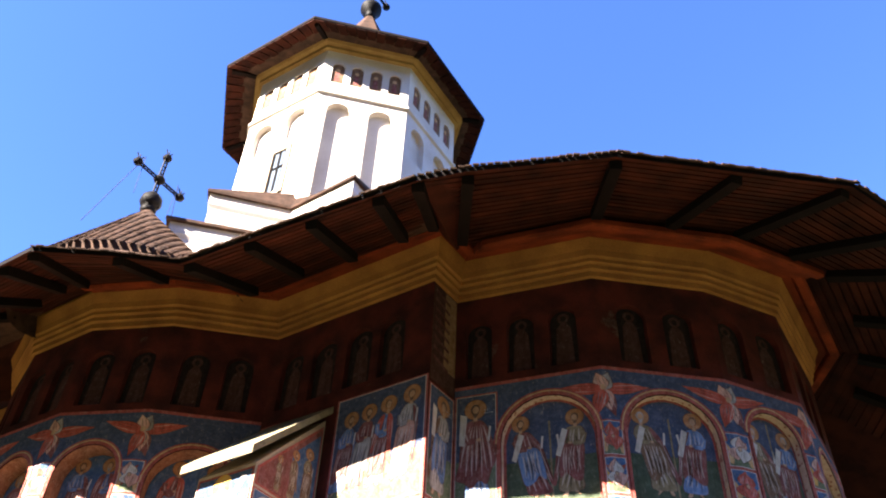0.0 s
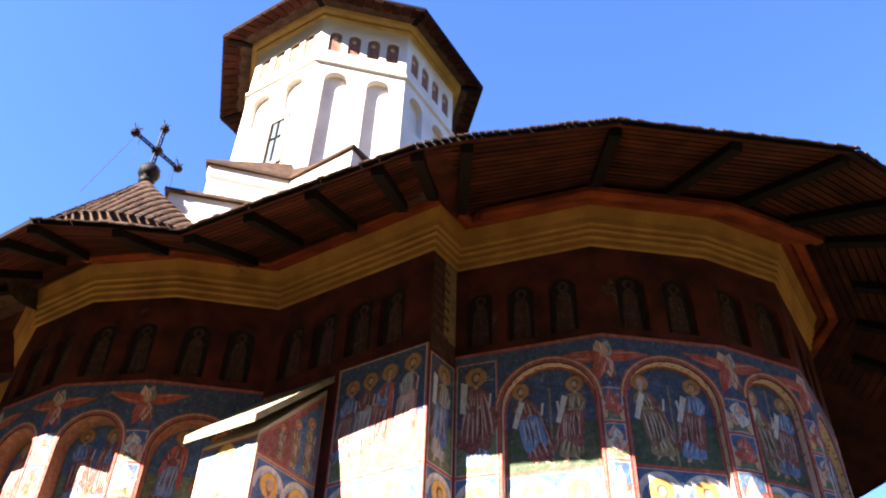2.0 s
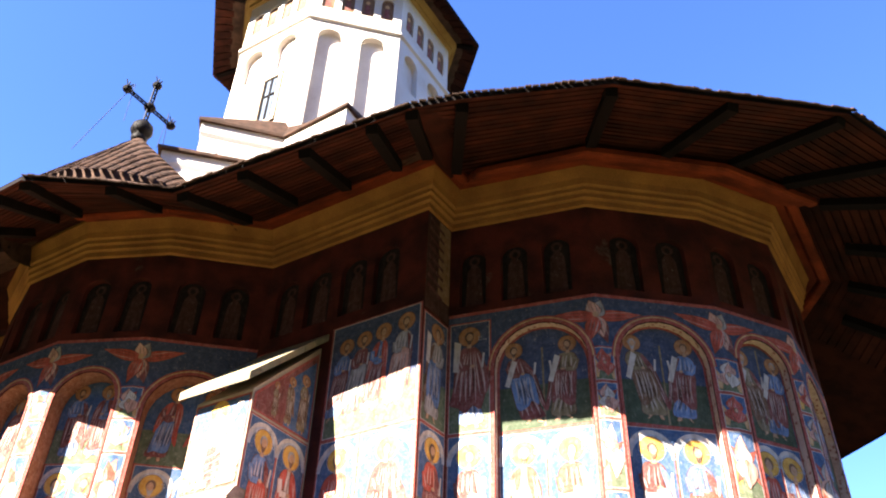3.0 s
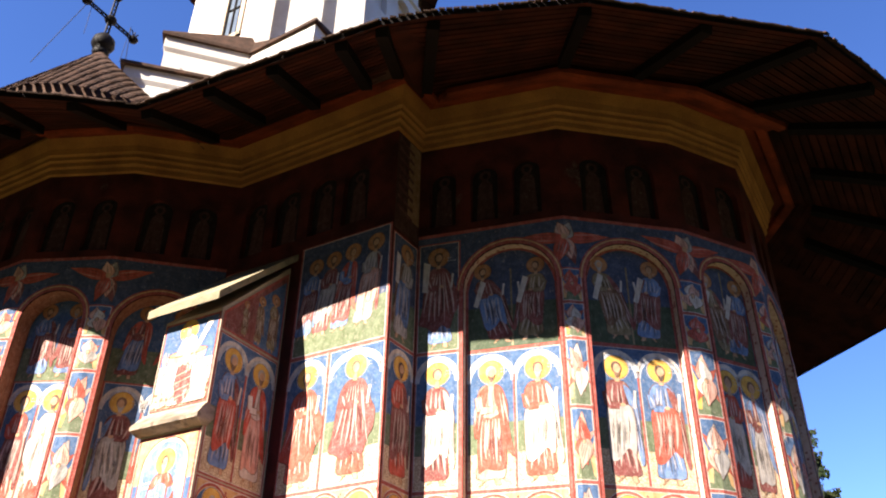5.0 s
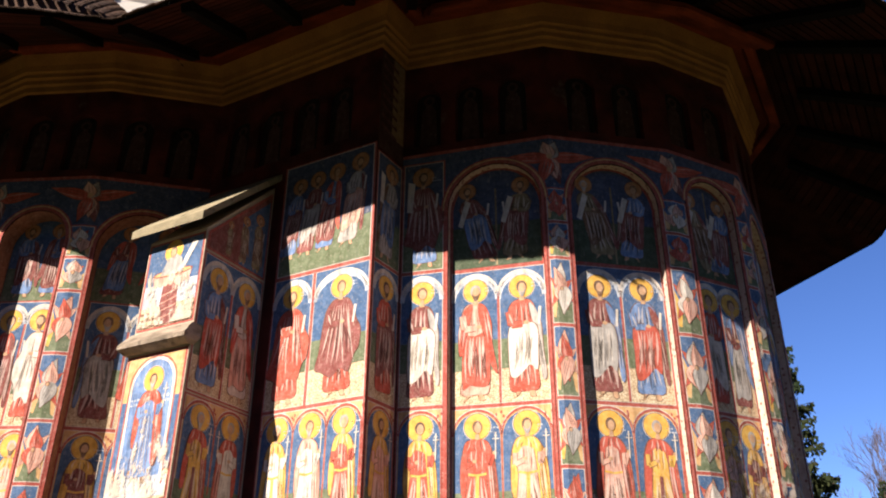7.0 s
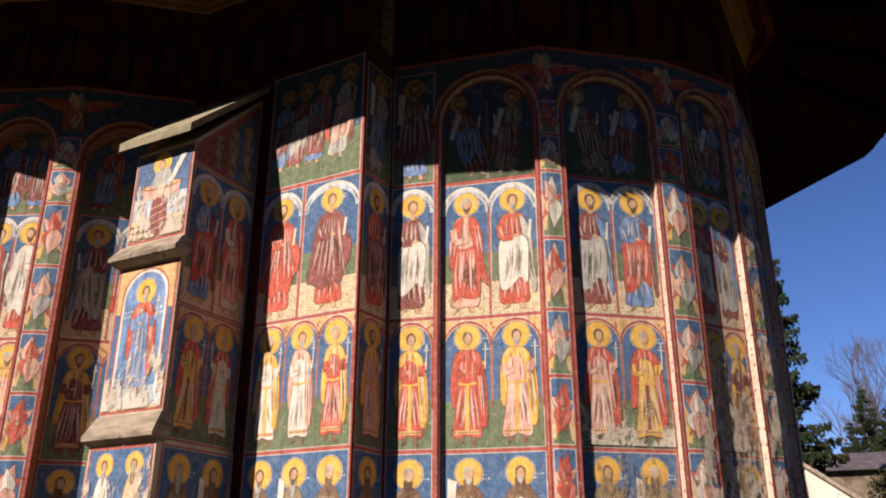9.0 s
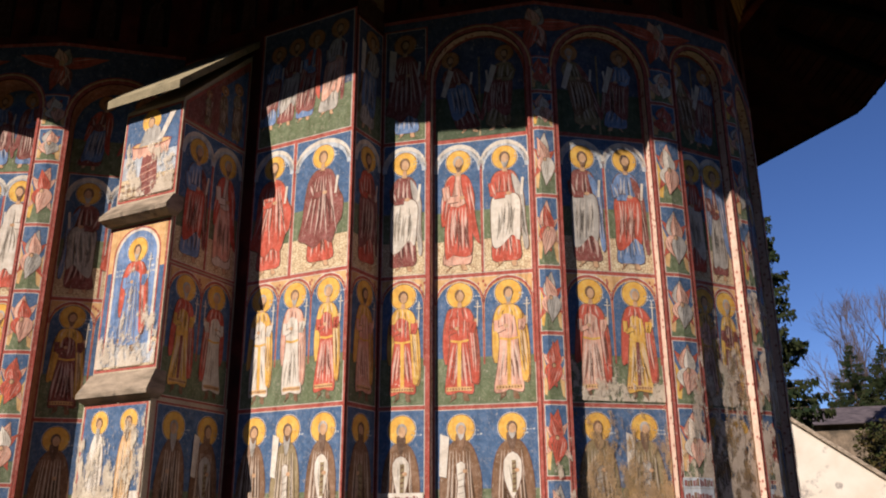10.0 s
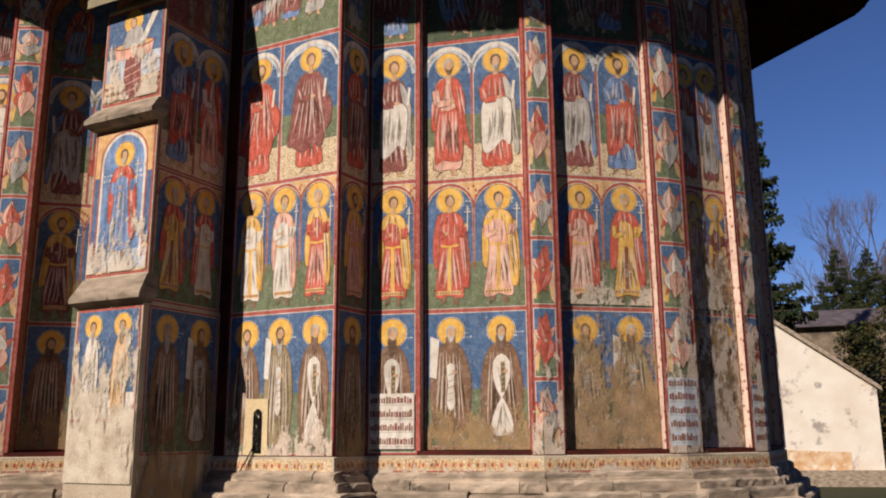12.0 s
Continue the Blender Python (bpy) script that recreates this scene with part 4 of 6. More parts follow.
def band_panel(parent, plane, s0, s1, row, cells, robes=None, z0=None, z1=None, scale=1.0):
    """One framed mural panel with its row of plain robed shapes."""
    z0, z1 = ROWS[row] if z0 is None else z0, ROWS[row + 1] if z1 is None else z1
    P = Painting(plane)
    a, b, c, d, cw = background(P, s0, s1, z0, z1, row, cells)
    for i in range(cells):
        letter_bars(P, a + cw * (i + 0.72), d - 0.24, 0.028)
    panel = P.done("mural_panel", parent)
    for i in range(cells):
        Q = Painting(plane)
        count[0] += 1
        robe, cloak, *more = robes[i] if robes else ROBES[row][(count[0] * 3 + row) % len(ROBES[row])]
        drape, style = (list(more) + [None, None])[:2]
        m = a + cw * (i + 0.5)
        saint(Q, m, c + 0.04, (d - c) * (0.955 if row != 2 else 0.93) * scale, robe, cloak, KIND[row], 1 if robes or count[0] % 3 else -1, min(1.15, max(0.8, cw / 0.52)), drape, style, rnd.uniform(-0.1, 0.1) if row == 3 else 0.0, "shade_halo" if row == 3 else "halo")
        if row in (0, 3) and count[0] % 2:
            Q.poly([(m - cw * 0.42, d - 0.72), (m - cw * 0.28, d - 0.74), (m - cw * 0.22, d - 0.3), (m - cw * 0.40, d - 0.26)], "white", 12)
        Q.done("mural_shape", panel)
    return panel


def seraph_panel(parent, plane, s0, s1, z0, z1):
    P = Painting(plane)
    P.rect(s0, z0, s1, z1, "line", 0.7)
    P.rect(s0 + 0.02, z0 + 0.02, s1 - 0.02, z1 - 0.02, "white", 1.05)
    P.rect(s0 + 0.028, z0 + 0.028, s1 - 0.028, z0 + (z1 - z0) * 0.34, "green", 1.4)
    P.rect(s0 + 0.028, z0 + (z1 - z0) * 0.34, s1 - 0.028, z1 - 0.028, "blue", 1.4)
    wd, ht = s1 - s0, z1 - z0
    P.poly([(s0 + 0.03, z0 + ht * 0.12), (s0 + wd * 0.2, z0 + ht * 0.1), (s0 + wd * 0.3, z0 + ht * 0.4), (s0 + 0.03, z0 + ht * 0.66)], "spandrel" if count[0] % 3 else "yellow", 1.7)
    if count[0] % 4:
        P.poly([(s1 - 0.03, z0 + ht * 0.06), (s1 - wd * 0.2, z0 + ht * 0.1), (s1 - wd * 0.3, z0 + ht * 0.34), (s1 - 0.03, z0 + ht * 0.55)], "spandrel", 1.7)
    panel = P.done("mural_panel", parent)
    count[0] += 1
    Q = Painting(plane)
    seraph(Q, (s0 + s1) / 2, (z0 + z1) / 2, z1 - z0, s1 - s0)
    Q.done("mural_shape", panel)


def pilaster_panels(parent, plane, s0, s1, z_stop=8.0, from_row=0):
    for r in range(from_row, 4):
        a, b = ROWS[r], min(ROWS[r + 1], z_stop)
        m = (a + b) / 2
        seraph_panel(parent, plane, s0, s1, a, m)
        seraph_panel(parent, plane, s0, s1, m, b)


def arch_ring(parent, F, s0, s1, zs, depth, reveal="rose"):
    """Moulded red and ochre rim round a blind arch, and the dotted reveal inside it."""
    P = Painting(Plane(F))
    line = arch_line(s0, s1, 1.42, zs, 20)
    for off, w, c in ((0.028, 0.05, "line"), (0.062, 0.022, "spandrel"), (0.085, 0.02, "line")):
        m = (s0 + s1) / 2
        k = 1 + off / ((s1 - s0) / 2)
        pts = [(m + (x - m) * k, zs + (z - zs) * k) for x, z in line[1:-1]]
        P.stroke(pts, w, c, 9)
    P.stroke([(s0 - 0.02, 1.42), (s0 - 0.02, zs)], 0.035, "line", 9)
    P.stroke([(s1 + 0.02, 1.42), (s1 + 0.02, zs)], 0.035, "line", 9)
    P.done("arch_rim", parent)
    bm = bmesh.new()
    line = arch_line(s0 + 0.004, s1 - 0.004, 1.424, zs - 0.001, 12)
    for a, b in zip(line, line[1:]):
        face(bm, [F.at(*a, -0.004), F.at(*b, -0.004), F.at(*b, -depth), F.at(*a, -depth)])
    me = part("arch_reveal", bm, PAINT[reveal], parent)
    return me


def spandrels(parent, F, niche, before=None):
    """Blue band, its colour darkened as eave shade, with red wings round and above the head of a blind arch."""
    s0, s1, zb, zs = niche
    P = Painting(Plane(F))
    m = (s0 + s1) / 2
    k = 1 + 0.05 / ((s1 - s0) / 2)
    line = [(m + (x - m) * k, zs + (z - zs) * k) for x, z in arch_line(s0, s1, zb, zs, 16)[1:-1]]
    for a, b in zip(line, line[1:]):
        P.poly([a, b, (b[0], 8.08), (a[0], 8.08)], "shade_blue", 0.6)
    P.rect(0.0, 7.3, line[0][0], 8.08, "shade_blue", 0.6)
    P.rect(line[-1][0], 7.3, F.len, 8.08, "shade_blue", 0.6)
    P.rect(0.0, 8.05, F.len, 8.10, "line", 1)
    panel = P.done("mural_panel", parent)
    if before is not None:
        Q = Painting(Plane(F, 0, before))
        for t, ln, wd, c in ((12, 0.62, 0.17, "red"), (168, 0.62, 0.17, "red"), (-70, 0.4, 0.2, "crimson"), (-110, 0.4, 0.2, "red"), (74, 0.27, 0.2, "grey"), (106, 0.27, 0.2, "pink"), (-80, 0.32, 0.2, "pink"), (-100, 0.3, 0.18, "grey")):
            a = radians(t + rnd.uniform(-5, 5))
            lay = 2 + abs(t) / 60
            Q.leaf(0.0, 7.74, ln * 1.04, wd * 1.1, a, "edge", lay - 0.2)
            Q.leaf(0.0, 7.74, ln, wd, a, c, lay)
            for q in (-0.25, 0.0, 0.25):
                Q.taper([(ln * g * math.cos(a) - q * wd * math.sin(a), 7.74 + ln * g * math.sin(a) + q * wd * math.cos(a)) for g in (0.15, 0.45, 0.8)], 0.012, c + ("_high" if q > 0 else "_deep"), lay + 0.2)
        Q.oval(0.0, 7.77, 0.04, 0.045, "skin", 6, 12)
        Q.done("mural_shape", panel)


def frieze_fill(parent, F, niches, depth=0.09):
    """Painted backs of the small niches, coloured near black in place of deep shade."""
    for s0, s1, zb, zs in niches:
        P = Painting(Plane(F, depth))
        P.poly(arch_line(s0 + 0.01, s1 - 0.01, zb + 0.01, zs, 10), "shade_brown", 1)
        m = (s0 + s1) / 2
        P.poly([(m - 0.13, zb + 0.04), (m - 0.1, zs - 0.12), (m - 0.04, zs - 0.02), (m + 0.04, zs - 0.02), (m + 0.1, zs - 0.12), (m + 0.13, zb + 0.04)], "shade_red", 2)
        P.oval(m, zs + 0.06, 0.085, 0.085, "shade_red", 3, 12)
        P.oval(m, zs + 0.05, 0.04, 0.05, "shade_brown", 4, 10)
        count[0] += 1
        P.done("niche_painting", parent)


# altar apse
FA = [Facet(a, b) for a, b in zip(APSE, APSE[1:])]
for i in range(5):
    F = FA[i]
    s0, s1, zb, zs = apse_big(i, F)[0]
    back = Plane(F, 0.11)
    for r in range(4):
        if r == 3:
            P = Painting(back)
            line = [(x, z) for x, z in arch_line(s0 + 0.005, s1 - 0.005, ROWS[3], zs, 18)]
            P.poly(line, "line", 1)
            P.poly([((s0 + s1) / 2 + (x - (s0 + s1) / 2) * 0.94, z - 0.03 if z > zs else z + 0.03) for x, z in line], "shade_blue", 2)
            P.rect(s0 + 0.04, ROWS[3] + 0.03, s1 - 0.04, ROWS[3] + 0.62, "shade_green", 3)
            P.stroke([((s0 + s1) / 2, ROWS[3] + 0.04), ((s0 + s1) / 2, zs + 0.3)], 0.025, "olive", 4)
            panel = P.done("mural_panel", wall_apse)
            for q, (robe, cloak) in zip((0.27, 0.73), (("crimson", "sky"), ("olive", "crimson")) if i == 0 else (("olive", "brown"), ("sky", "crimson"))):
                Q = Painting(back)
                saint(Q, s0 + (s1 - s0) * q, ROWS[3] + 0.10, 1.2, robe, cloak, "apostle", 1 if q < 0.5 else -1, 1.25, "crimson", "sash", -0.22 if q < 0.5 else 0.12, "shade_halo")
                Q.poly([(s0 + (s1 - s0) * q - 0.22, 6.95), (s0 + (s1 - s0) * q - 0.16, 6.92), (s0 + (s1 - s0) * q - 0.05, 7.28), (s0 + (s1 - s0) * q - 0.12, 7.32)], "white", 12)
                Q.done("mural_shape", panel)
        else:
            robes = {(0, 0): [("white", "brown", None, "strip"), ("white", "brown", None, "knot")], (0, 1): [("red", "red"), ("pink", "yellow")],
                     (0, 2): [("pink", "red", "red", "open"), ("red", "white", "grey", "sash")], (1, 2): [("crimson", "grey", "sky", "sash"), ("sky", "red", "crimson", "sash")],
                     (1, 1): [("pink", "red"), ("yellow", "red")], (1, 0): [("grey", "olive", None, "strip"), ("grey", "olive", None, "strip")]}.get((i, r))
            band_panel(wall_apse, back, s0 + 0.004, s1 - 0.004, r, 2, robes, z0=1.44 if r == 0 else None)
    arch_ring(wall_apse, F, s0, s1, zs, 0.105)
    if i:
        pilaster_panels(wall_apse, Plane(F, 0, FA[i - 1]), -(FA[i - 1].len - apse_big(i - 1, FA[i - 1])[0][1]) + 0.045, s0 - 0.045, 7.3)
    spandrels(wall_apse, F, apse_big(i, F)[0], FA[i - 1] if i else None)
    frieze_fill(wall_apse, F, frieze(F, 3, 0.39) if i == 0 else frieze(F, 2))
for r, rb in enumerate([("white", "brown", None, "knot"), ("red", "yellow"), ("crimson", "white", "grey", "sash"), ("sky", "crimson", "crimson", "wrap")]):
    band_panel(wall_apse, Plane(FA[0]), 0.01, 0.60, r, 1, [rb], z1=7.95 if r == 3 else None)

# nave wall and return
FN, FR = Facet(*NAVE), Facet(*RETURN)
NL = FN.len - 0.01
band_panel(wall_nave, Plane(FN), 1.42, NL, 0, 3, [("grey", "brown", None, "plain"), ("white", "olive", None, "strip"), ("white", "brown", None, "knot")])
band_panel(wall_nave, Plane(FN), 1.42, NL, 1, 3, [("white", "yellow"), ("white", "pink"), ("red", "yellow")])
band_panel(wall_nave, Plane(FN), 1.42, 2.06, 2, 1, [("red", "red", "red", "wrap")])
band_panel(wall_nave, Plane(FN), 2.06, NL, 2, 1, [("red", "crimson", "crimson", "wrap")])
# a walking crowd over green ground
P = Painting(Plane(FN))
P.rect(1.42, ROWS[3], NL, 8.02, "line", 1)
P.rect(1.45, ROWS[3] + 0.03, NL - 0.03, 8.0, "white", 2)
P.rect(1.46, ROWS[3] + 0.04, NL - 0.04, 7.99, "shade_blue", 3)
P.poly([(1.46, ROWS[3] + 0.04), (NL - 0.04, ROWS[3] + 0.04), (NL - 0.04, ROWS[3] + 0.66), (2.3, ROWS[3] + 0.6), (1.9, ROWS[3] + 0.7), (1.46, ROWS[3] + 0.62)], "green", 3.5)
panel = P.done("mural_panel", wall_nave)
for x, hh, cols in ((1.64, 1.22, ("sky", "crimson", "sky", "sash")), (1.93, 1.26, ("crimson", "grey", "crimson", "sash")), (2.24, 1.3, ("sky", "crimson", "red", "open")), (2.6, 1.36, ("grey", "pink", "crimson", "sash"))):
    Q = Painting(Plane(FN))
    saint(Q, x, ROWS[3] + 0.27, hh, cols[0], cols[1], "apostle", 1, 1.0, cols[2], cols[3], 0.12, "shade_halo")
    Q.done("mural_shape", panel)
band_panel(wall_nave, Plane(FN), 0.02, 0.4, 3, 1, z1=7.98)
for r in range(3):
    band_panel(wall_nave, Plane(FN), 0.02, 0.4, r, 1)
for r in range(4):
    band_panel(wall_return, Plane(FR), 0.02, FR.len - 0.01, r, 1, z1=7.9 if r == 3 else None)
P = Painting(Plane(FR))
P.rect(0.02, 7.95, FR.len - 0.02, 9.58, "shade_red", 1)
P.rect(0.3, 8.25, FR.len - 0.02, 9.58, "dun", 2)
for i in range(8):
    b = 8.25 + 0.165 * i
    P.poly([(0.06, b + 0.06), (0.42, b - 0.03), (0.42, b + 0.03), (0.06, b + 0.12)], "crimson_deep", 3)
P.done("painted_quoin", wall_return)
frieze_fill(wall_nave, FN, [(0.2, 0.63, 8.22, 8.98), (0.8, 1.26, 8.22, 8.98), (1.44, 1.9, 8.22, 8.98), (2.03, 2.47, 8.22, 8.98)])

# south apse
FS = [Facet(a, b) for a, b in zip(SOUTH_APSE, SOUTH_APSE[1:])]
for i in (1, 2, 3, 4):
    F = FS[i]
    s0, s1, zs = 0.22, F.len - 0.22, 7.55 - (F.len - 0.44) / 2
    back = Plane(F, 0.3)
    for r in range(3):
        band_panel(wall_south_apse, back, s0 + 0.004, s1 - 0.004, r, 2, z0=1.44 if r == 0 else None)
    P = Painting(back)
    P.poly(arch_line(s0 + 0.005, s1 - 0.005, ROWS[3], zs, 18), "blue", 1)
    P.rect(s0 + 0.01, ROWS[3], s1 - 0.01, ROWS[3] + 0.5, "green", 2)
    panel = P.done("mural_panel", wall_south_apse)
    for q in (0.28, 0.72):
        Q = Painting(back)
        robe, cloak, drape = ROBES[3][int(q * 10 + i) % 5]
        saint(Q, s0 + (s1 - s0) * q, ROWS[3] + 0.06, 1.15, robe, cloak, "apostle", 1 if q < 0.5 else -1, 1.2, drape, None, rnd.uniform(-0.15, 0.15), "shade_halo")
        Q.done("mural_shape", panel)
    arch_ring(wall_south_apse, F, s0, s1, zs, 0.295, "russet")
    pilaster_panels(wall_south_apse, Plane(F, 0, FS[i - 1]), -0.18, s0 - 0.045, 7.3)
    spandrels(wall_south_apse, F, (s0, s1, 1.42, zs), FS[i - 1])
    frieze_fill(wall_south_apse, F, frieze(F, 2))

# buttress paintings
FBF, FBS = Facet((B0, BF), (B1, BF)), Facet((B1, BF), (B1, 0.0))
PF = Plane(FBF)


def framed(plane, s0, s1, z0, z1, low, split, parent):
    P = Painting(plane)
    P.rect(s0, z0, s1, z1, "line", 1)
    P.rect(s0 + 0.03, z0 + 0.03, s1 - 0.03, z1 - 0.03, low, 2)
    P.rect(s0 + 0.03, z0 + (z1 - z0) * split, s1 - 0.03, z1 - 0.03, "blue", 3)
    return P


P = framed(PF, 0.02, 0.98, 1.75, 2.97, "white", 0.25, buttress)
panel = P.done("mural_panel", buttress)
for x in (0.28, 0.72):
    Q = Painting(PF)
    saint(Q, x, 1.78, 1.14, "white", "white" if x < 0.5 else "spandrel", "monk", 1, 0.7, None, "plain")
    Q.done("mural_shape", panel)
P = framed(Plane(FBF, 0.05), 0.03, 0.97, 3.34, 5.06, "pebble", 0.2, buttress)
P.rect(0.07, 3.4, 0.93, 3.62, "pale", 3.4)
arc = arch_line(0.17, 0.83, 3.5, 4.66, 14)
P.rect(0.06, 4.5, 0.94, 5.02, "spandrel", 3.3)
P.poly(arch_line(0.18, 0.82, 3.62, 4.66, 14), "sky", 3.6)
P.stroke(arc, 0.035, "white", 4.2)
P.stroke([(x - 0.03 * (1 if x < 0.5 else -1), z + 0.02) for x, z in arc], 0.02, "line", 4.2)
letter_bars(P, 0.2, 4.5, 0.04)
letter_bars(P, 0.64, 4.5, 0.04)
panel = P.done("mural_panel", buttress)
Q = Painting(Plane(FBF, 0.05))
saint(Q, 0.5, 3.55, 1.36, "sky", "red", "martyr", 1, 1.2)
Q.poly([(0.37, 3.62), (0.63, 3.62), (0.6, 4.2), (0.56, 4.42), (0.44, 4.42), (0.4, 4.2)], "sky", 8.2)
for q in range(5):
    Q.stroke([(0.44 + 0.03 * q, 4.3), (0.4 + 0.05 * q, 3.66)], 0.009, "white" if q % 2 else "edge", 8.4)
Q.done("mural_shape", panel)
P = framed(Plane(FBF, 0.07), 0.04, 0.96, 5.38, 6.56, "pebble", 0.5, buttress)
P.rect(0.07, 5.68, 0.93, 5.97, "pale", 3)
for k in range(3):
    P.rect(0.07, 5.42 + 0.085 * k, 0.93, 5.45 + 0.085 * k, "brown", 3.4)
P.poly([(0.34, 5.42), (0.66, 5.42), (0.62, 5.95), (0.38, 5.95)], "crimson", 4)
P.poly([(0.22, 5.95), (0.78, 5.95), (0.82, 6.1), (0.18, 6.1)], "pink", 5)
P.oval(0.5, 6.1, 0.33, 0.05, "crimson", 5.3, 18)
P.oval(0.5, 6.1, 0.30, 0.035, "spandrel", 5.6, 18)
for q in range(7):
    P.oval(0.24 + 0.087 * q, 5.955, 0.035, 0.03, "pink", 5.4, 10)
for q in range(4):
    P.stroke([(0.37, 5.5 + 0.1 * q), (0.63, 5.56 + 0.1 * q)], 0.012, "pink", 5)
panel = P.done("mural_panel", buttress)
Q = Painting(Plane(FBF, 0.07))
Q.poly([(0.3, 6.08), (0.68, 6.08), (0.62, 6.28), (0.5, 6.36), (0.38, 6.28)], "grey", 6)
Q.oval(0.47, 6.4, 0.15, 0.15, "halo", 5.8, 20)
Q.oval(0.47, 6.38, 0.055, 0.075, "hair", 7, 12)
Q.oval(0.47, 6.37, 0.043, 0.06, "skin", 8, 12)
Q.poly([(0.6, 6.12), (0.68, 6.12), (0.86, 6.45), (0.78, 6.48)], "white", 7)
Q.done("mural_shape", panel)
for r, back in ((0, -0.009), (1, 0.011), (2, 0.011)):
    band_panel(buttress, Plane(FBS, back + 0.008), 0.08, 1.17, r, 2, z0=(1.4, 3.03, 4.55)[r], z1=(2.98, 4.53, 6.3)[r])
P = Painting(Plane(FBS, 0.018))
P.poly([(0.09, 6.33), (1.17, 6.33), (1.17, 7.66), (0.09, 6.56)], "line", 1)
P.poly([(0.13, 6.36), (1.14, 6.36), (1.14, 7.58), (0.13, 6.55)], "crimson", 2)
P.poly([(0.66, 6.36), (1.14, 6.36), (1.14, 7.5), (0.66, 7.0)], "blue", 3)
panel = P.done("mural_panel", buttress)
for x, hh in ((0.45, 0.5), (0.72, 0.7), (0.97, 0.85)):
    Q = Painting(Plane(FBS, 0.018))
    saint(Q, x, 6.38, hh, "olive", "brown", "apostle", 1, 0.9, None, None, 0.0, "shade_halo")
    Q.done("mural_shape", panel)

# worn bottom of the buttress and flaked lower walls


def flaked(name, a, b, low, high, scale=5.0, stretch=(1, 1, 1), most=0.92):
    """Bare plaster where paint has come off: ragged, mostly near the foot of the surface."""
    m = mat(name, a, b, 6.0, bump=0.4)
    t = m.node_tree
    n, k = t.nodes, t.links.new
    co, sep, no = n.new("ShaderNodeTexCoord"), n.new("ShaderNodeSeparateXYZ"), n.new("ShaderNodeTexNoise")
    k(co.outputs["Generated"], sep.inputs[0])
    no.inputs["Scale"].default_value, no.inputs["Detail"].default_value, no.inputs["Roughness"].default_value = scale, 12, 0.72
    mp = n.new("ShaderNodeMapping")
    mp.inputs["Scale"].default_value = stretch
    k(co.outputs["Object"], mp.inputs[0])
    k(mp.outputs[0], no.inputs["Vector"])
    up = n.new("ShaderNodeMapRange")
    for s_, x in ((1, 0.0), (2, 1.0), (3, low), (4, high)):
        up.inputs[s_].default_value = x
    k(sep.outputs[2], up.inputs[0])
    less = n.new("ShaderNodeMath")
    less.operation = "SUBTRACT"
    k(no.outputs[0], less.inputs[0])
    k(up.outputs[0], less.inputs[1])
    cut = n.new("ShaderNodeMapRange")
    for s_, x in ((1, 0.0), (2, 0.07), (3, 0.0), (4, most)):
        cut.inputs[s_].default_value = x
    k(less.outputs[0], cut.inputs[0])
    k(cut.outputs[0], n["Principled BSDF"].inputs["Alpha"])
    return m


FLAKE_WHITE = flaked("flaked_pale_plaster", (0.66, 0.57, 0.45), (0.46, 0.37, 0.28), 0.30, 0.58, 6.0, (1, 1, 0.4), 0.84)
FLAKE_PALE = flaked("flaked_white_ground", (0.68, 0.58, 0.47), (0.52, 0.43, 0.34), 0.44, 0.62, 6.0, (1, 1, 0.6), 0.8)
FLAKE_BROWN = flaked("rubbed_brown_plaster", (0.42, 0.27, 0.13), (0.28, 0.19, 0.11), 0.36, 0.62, 6.0, (1, 1, 0.35), 0.72)
FLAKE_GREY = flaked("rubbed_grey_plaster", (0.70, 0.57, 0.46), (0.54, 0.43, 0.34), 0.4, 0.6, 7.0, (1, 1, 0.5), 0.8)


def worn(parent, plane, s0, s1, z0, z1, material):
    bm = bmesh.new()
    face(bm, [plane.at(s0, z0, 0.02), plane.at(s1, z0, 0.02), plane.at(s1, z1, 0.02), plane.at(s0, z1, 0.02)])
    part("worn_patch", bm, material, parent)


worn(buttress, PF, 0.01, 0.99, 1.12, 3.0, FLAKE_WHITE)
worn(buttress, Plane(FBF, 0.05), 0.05, 0.95, 3.38, 4.6, FLAKE_PALE)
worn(buttress, Plane(FBF, 0.07), 0.07, 0.93, 5.42, 6.4, FLAKE_PALE)
worn(buttress, Plane(FBS), 0.02, 1.18, 0.9, 1.9, FLAKE_BROWN)
for i in range(5):
    F = FA[i]
    s0, s1, zb, zs = apse_big(i, F)[0]
    worn(wall_apse, Plane(F, 0.11), s0 + 0.01, s1 - 0.01, 1.43, (2.1, 2.97, 4.4, 4.8, 4.8)[i], FLAKE_BROWN)
    worn(wall_apse, Plane(F), s1 + 0.02, F.len, 1.38, (1.9, 3.4, 6.2, 6.2, 6.2)[i], FLAKE_GREY)
    if i:
        worn(wall_apse, Plane(F), 0.0, s0 - 0.02, 1.38, (2.0, 2.8, 5.0, 6.2, 6.2)[i], FLAKE_GREY)
worn(wall_apse, Plane(FA[1], 0.11), 0.28, FA[1].len - 0.26, 3.03, 3.75, FLAKE_PALE)
worn(wall_apse, Plane(FA[2], 0.11), 0.28, FA[2].len - 0.26, 3.03, 4.3, FLAKE_PALE)
worn(wall_apse, Plane(FA[2], 0.11), 0.28, FA[2].len - 0.26, 2.0, 2.96, FLAKE_GREY)
worn(wall_apse, Plane(FA[3], 0.11), 0.28, FA[3].len - 0.26, 3.03, 6.2, FLAKE_GREY)
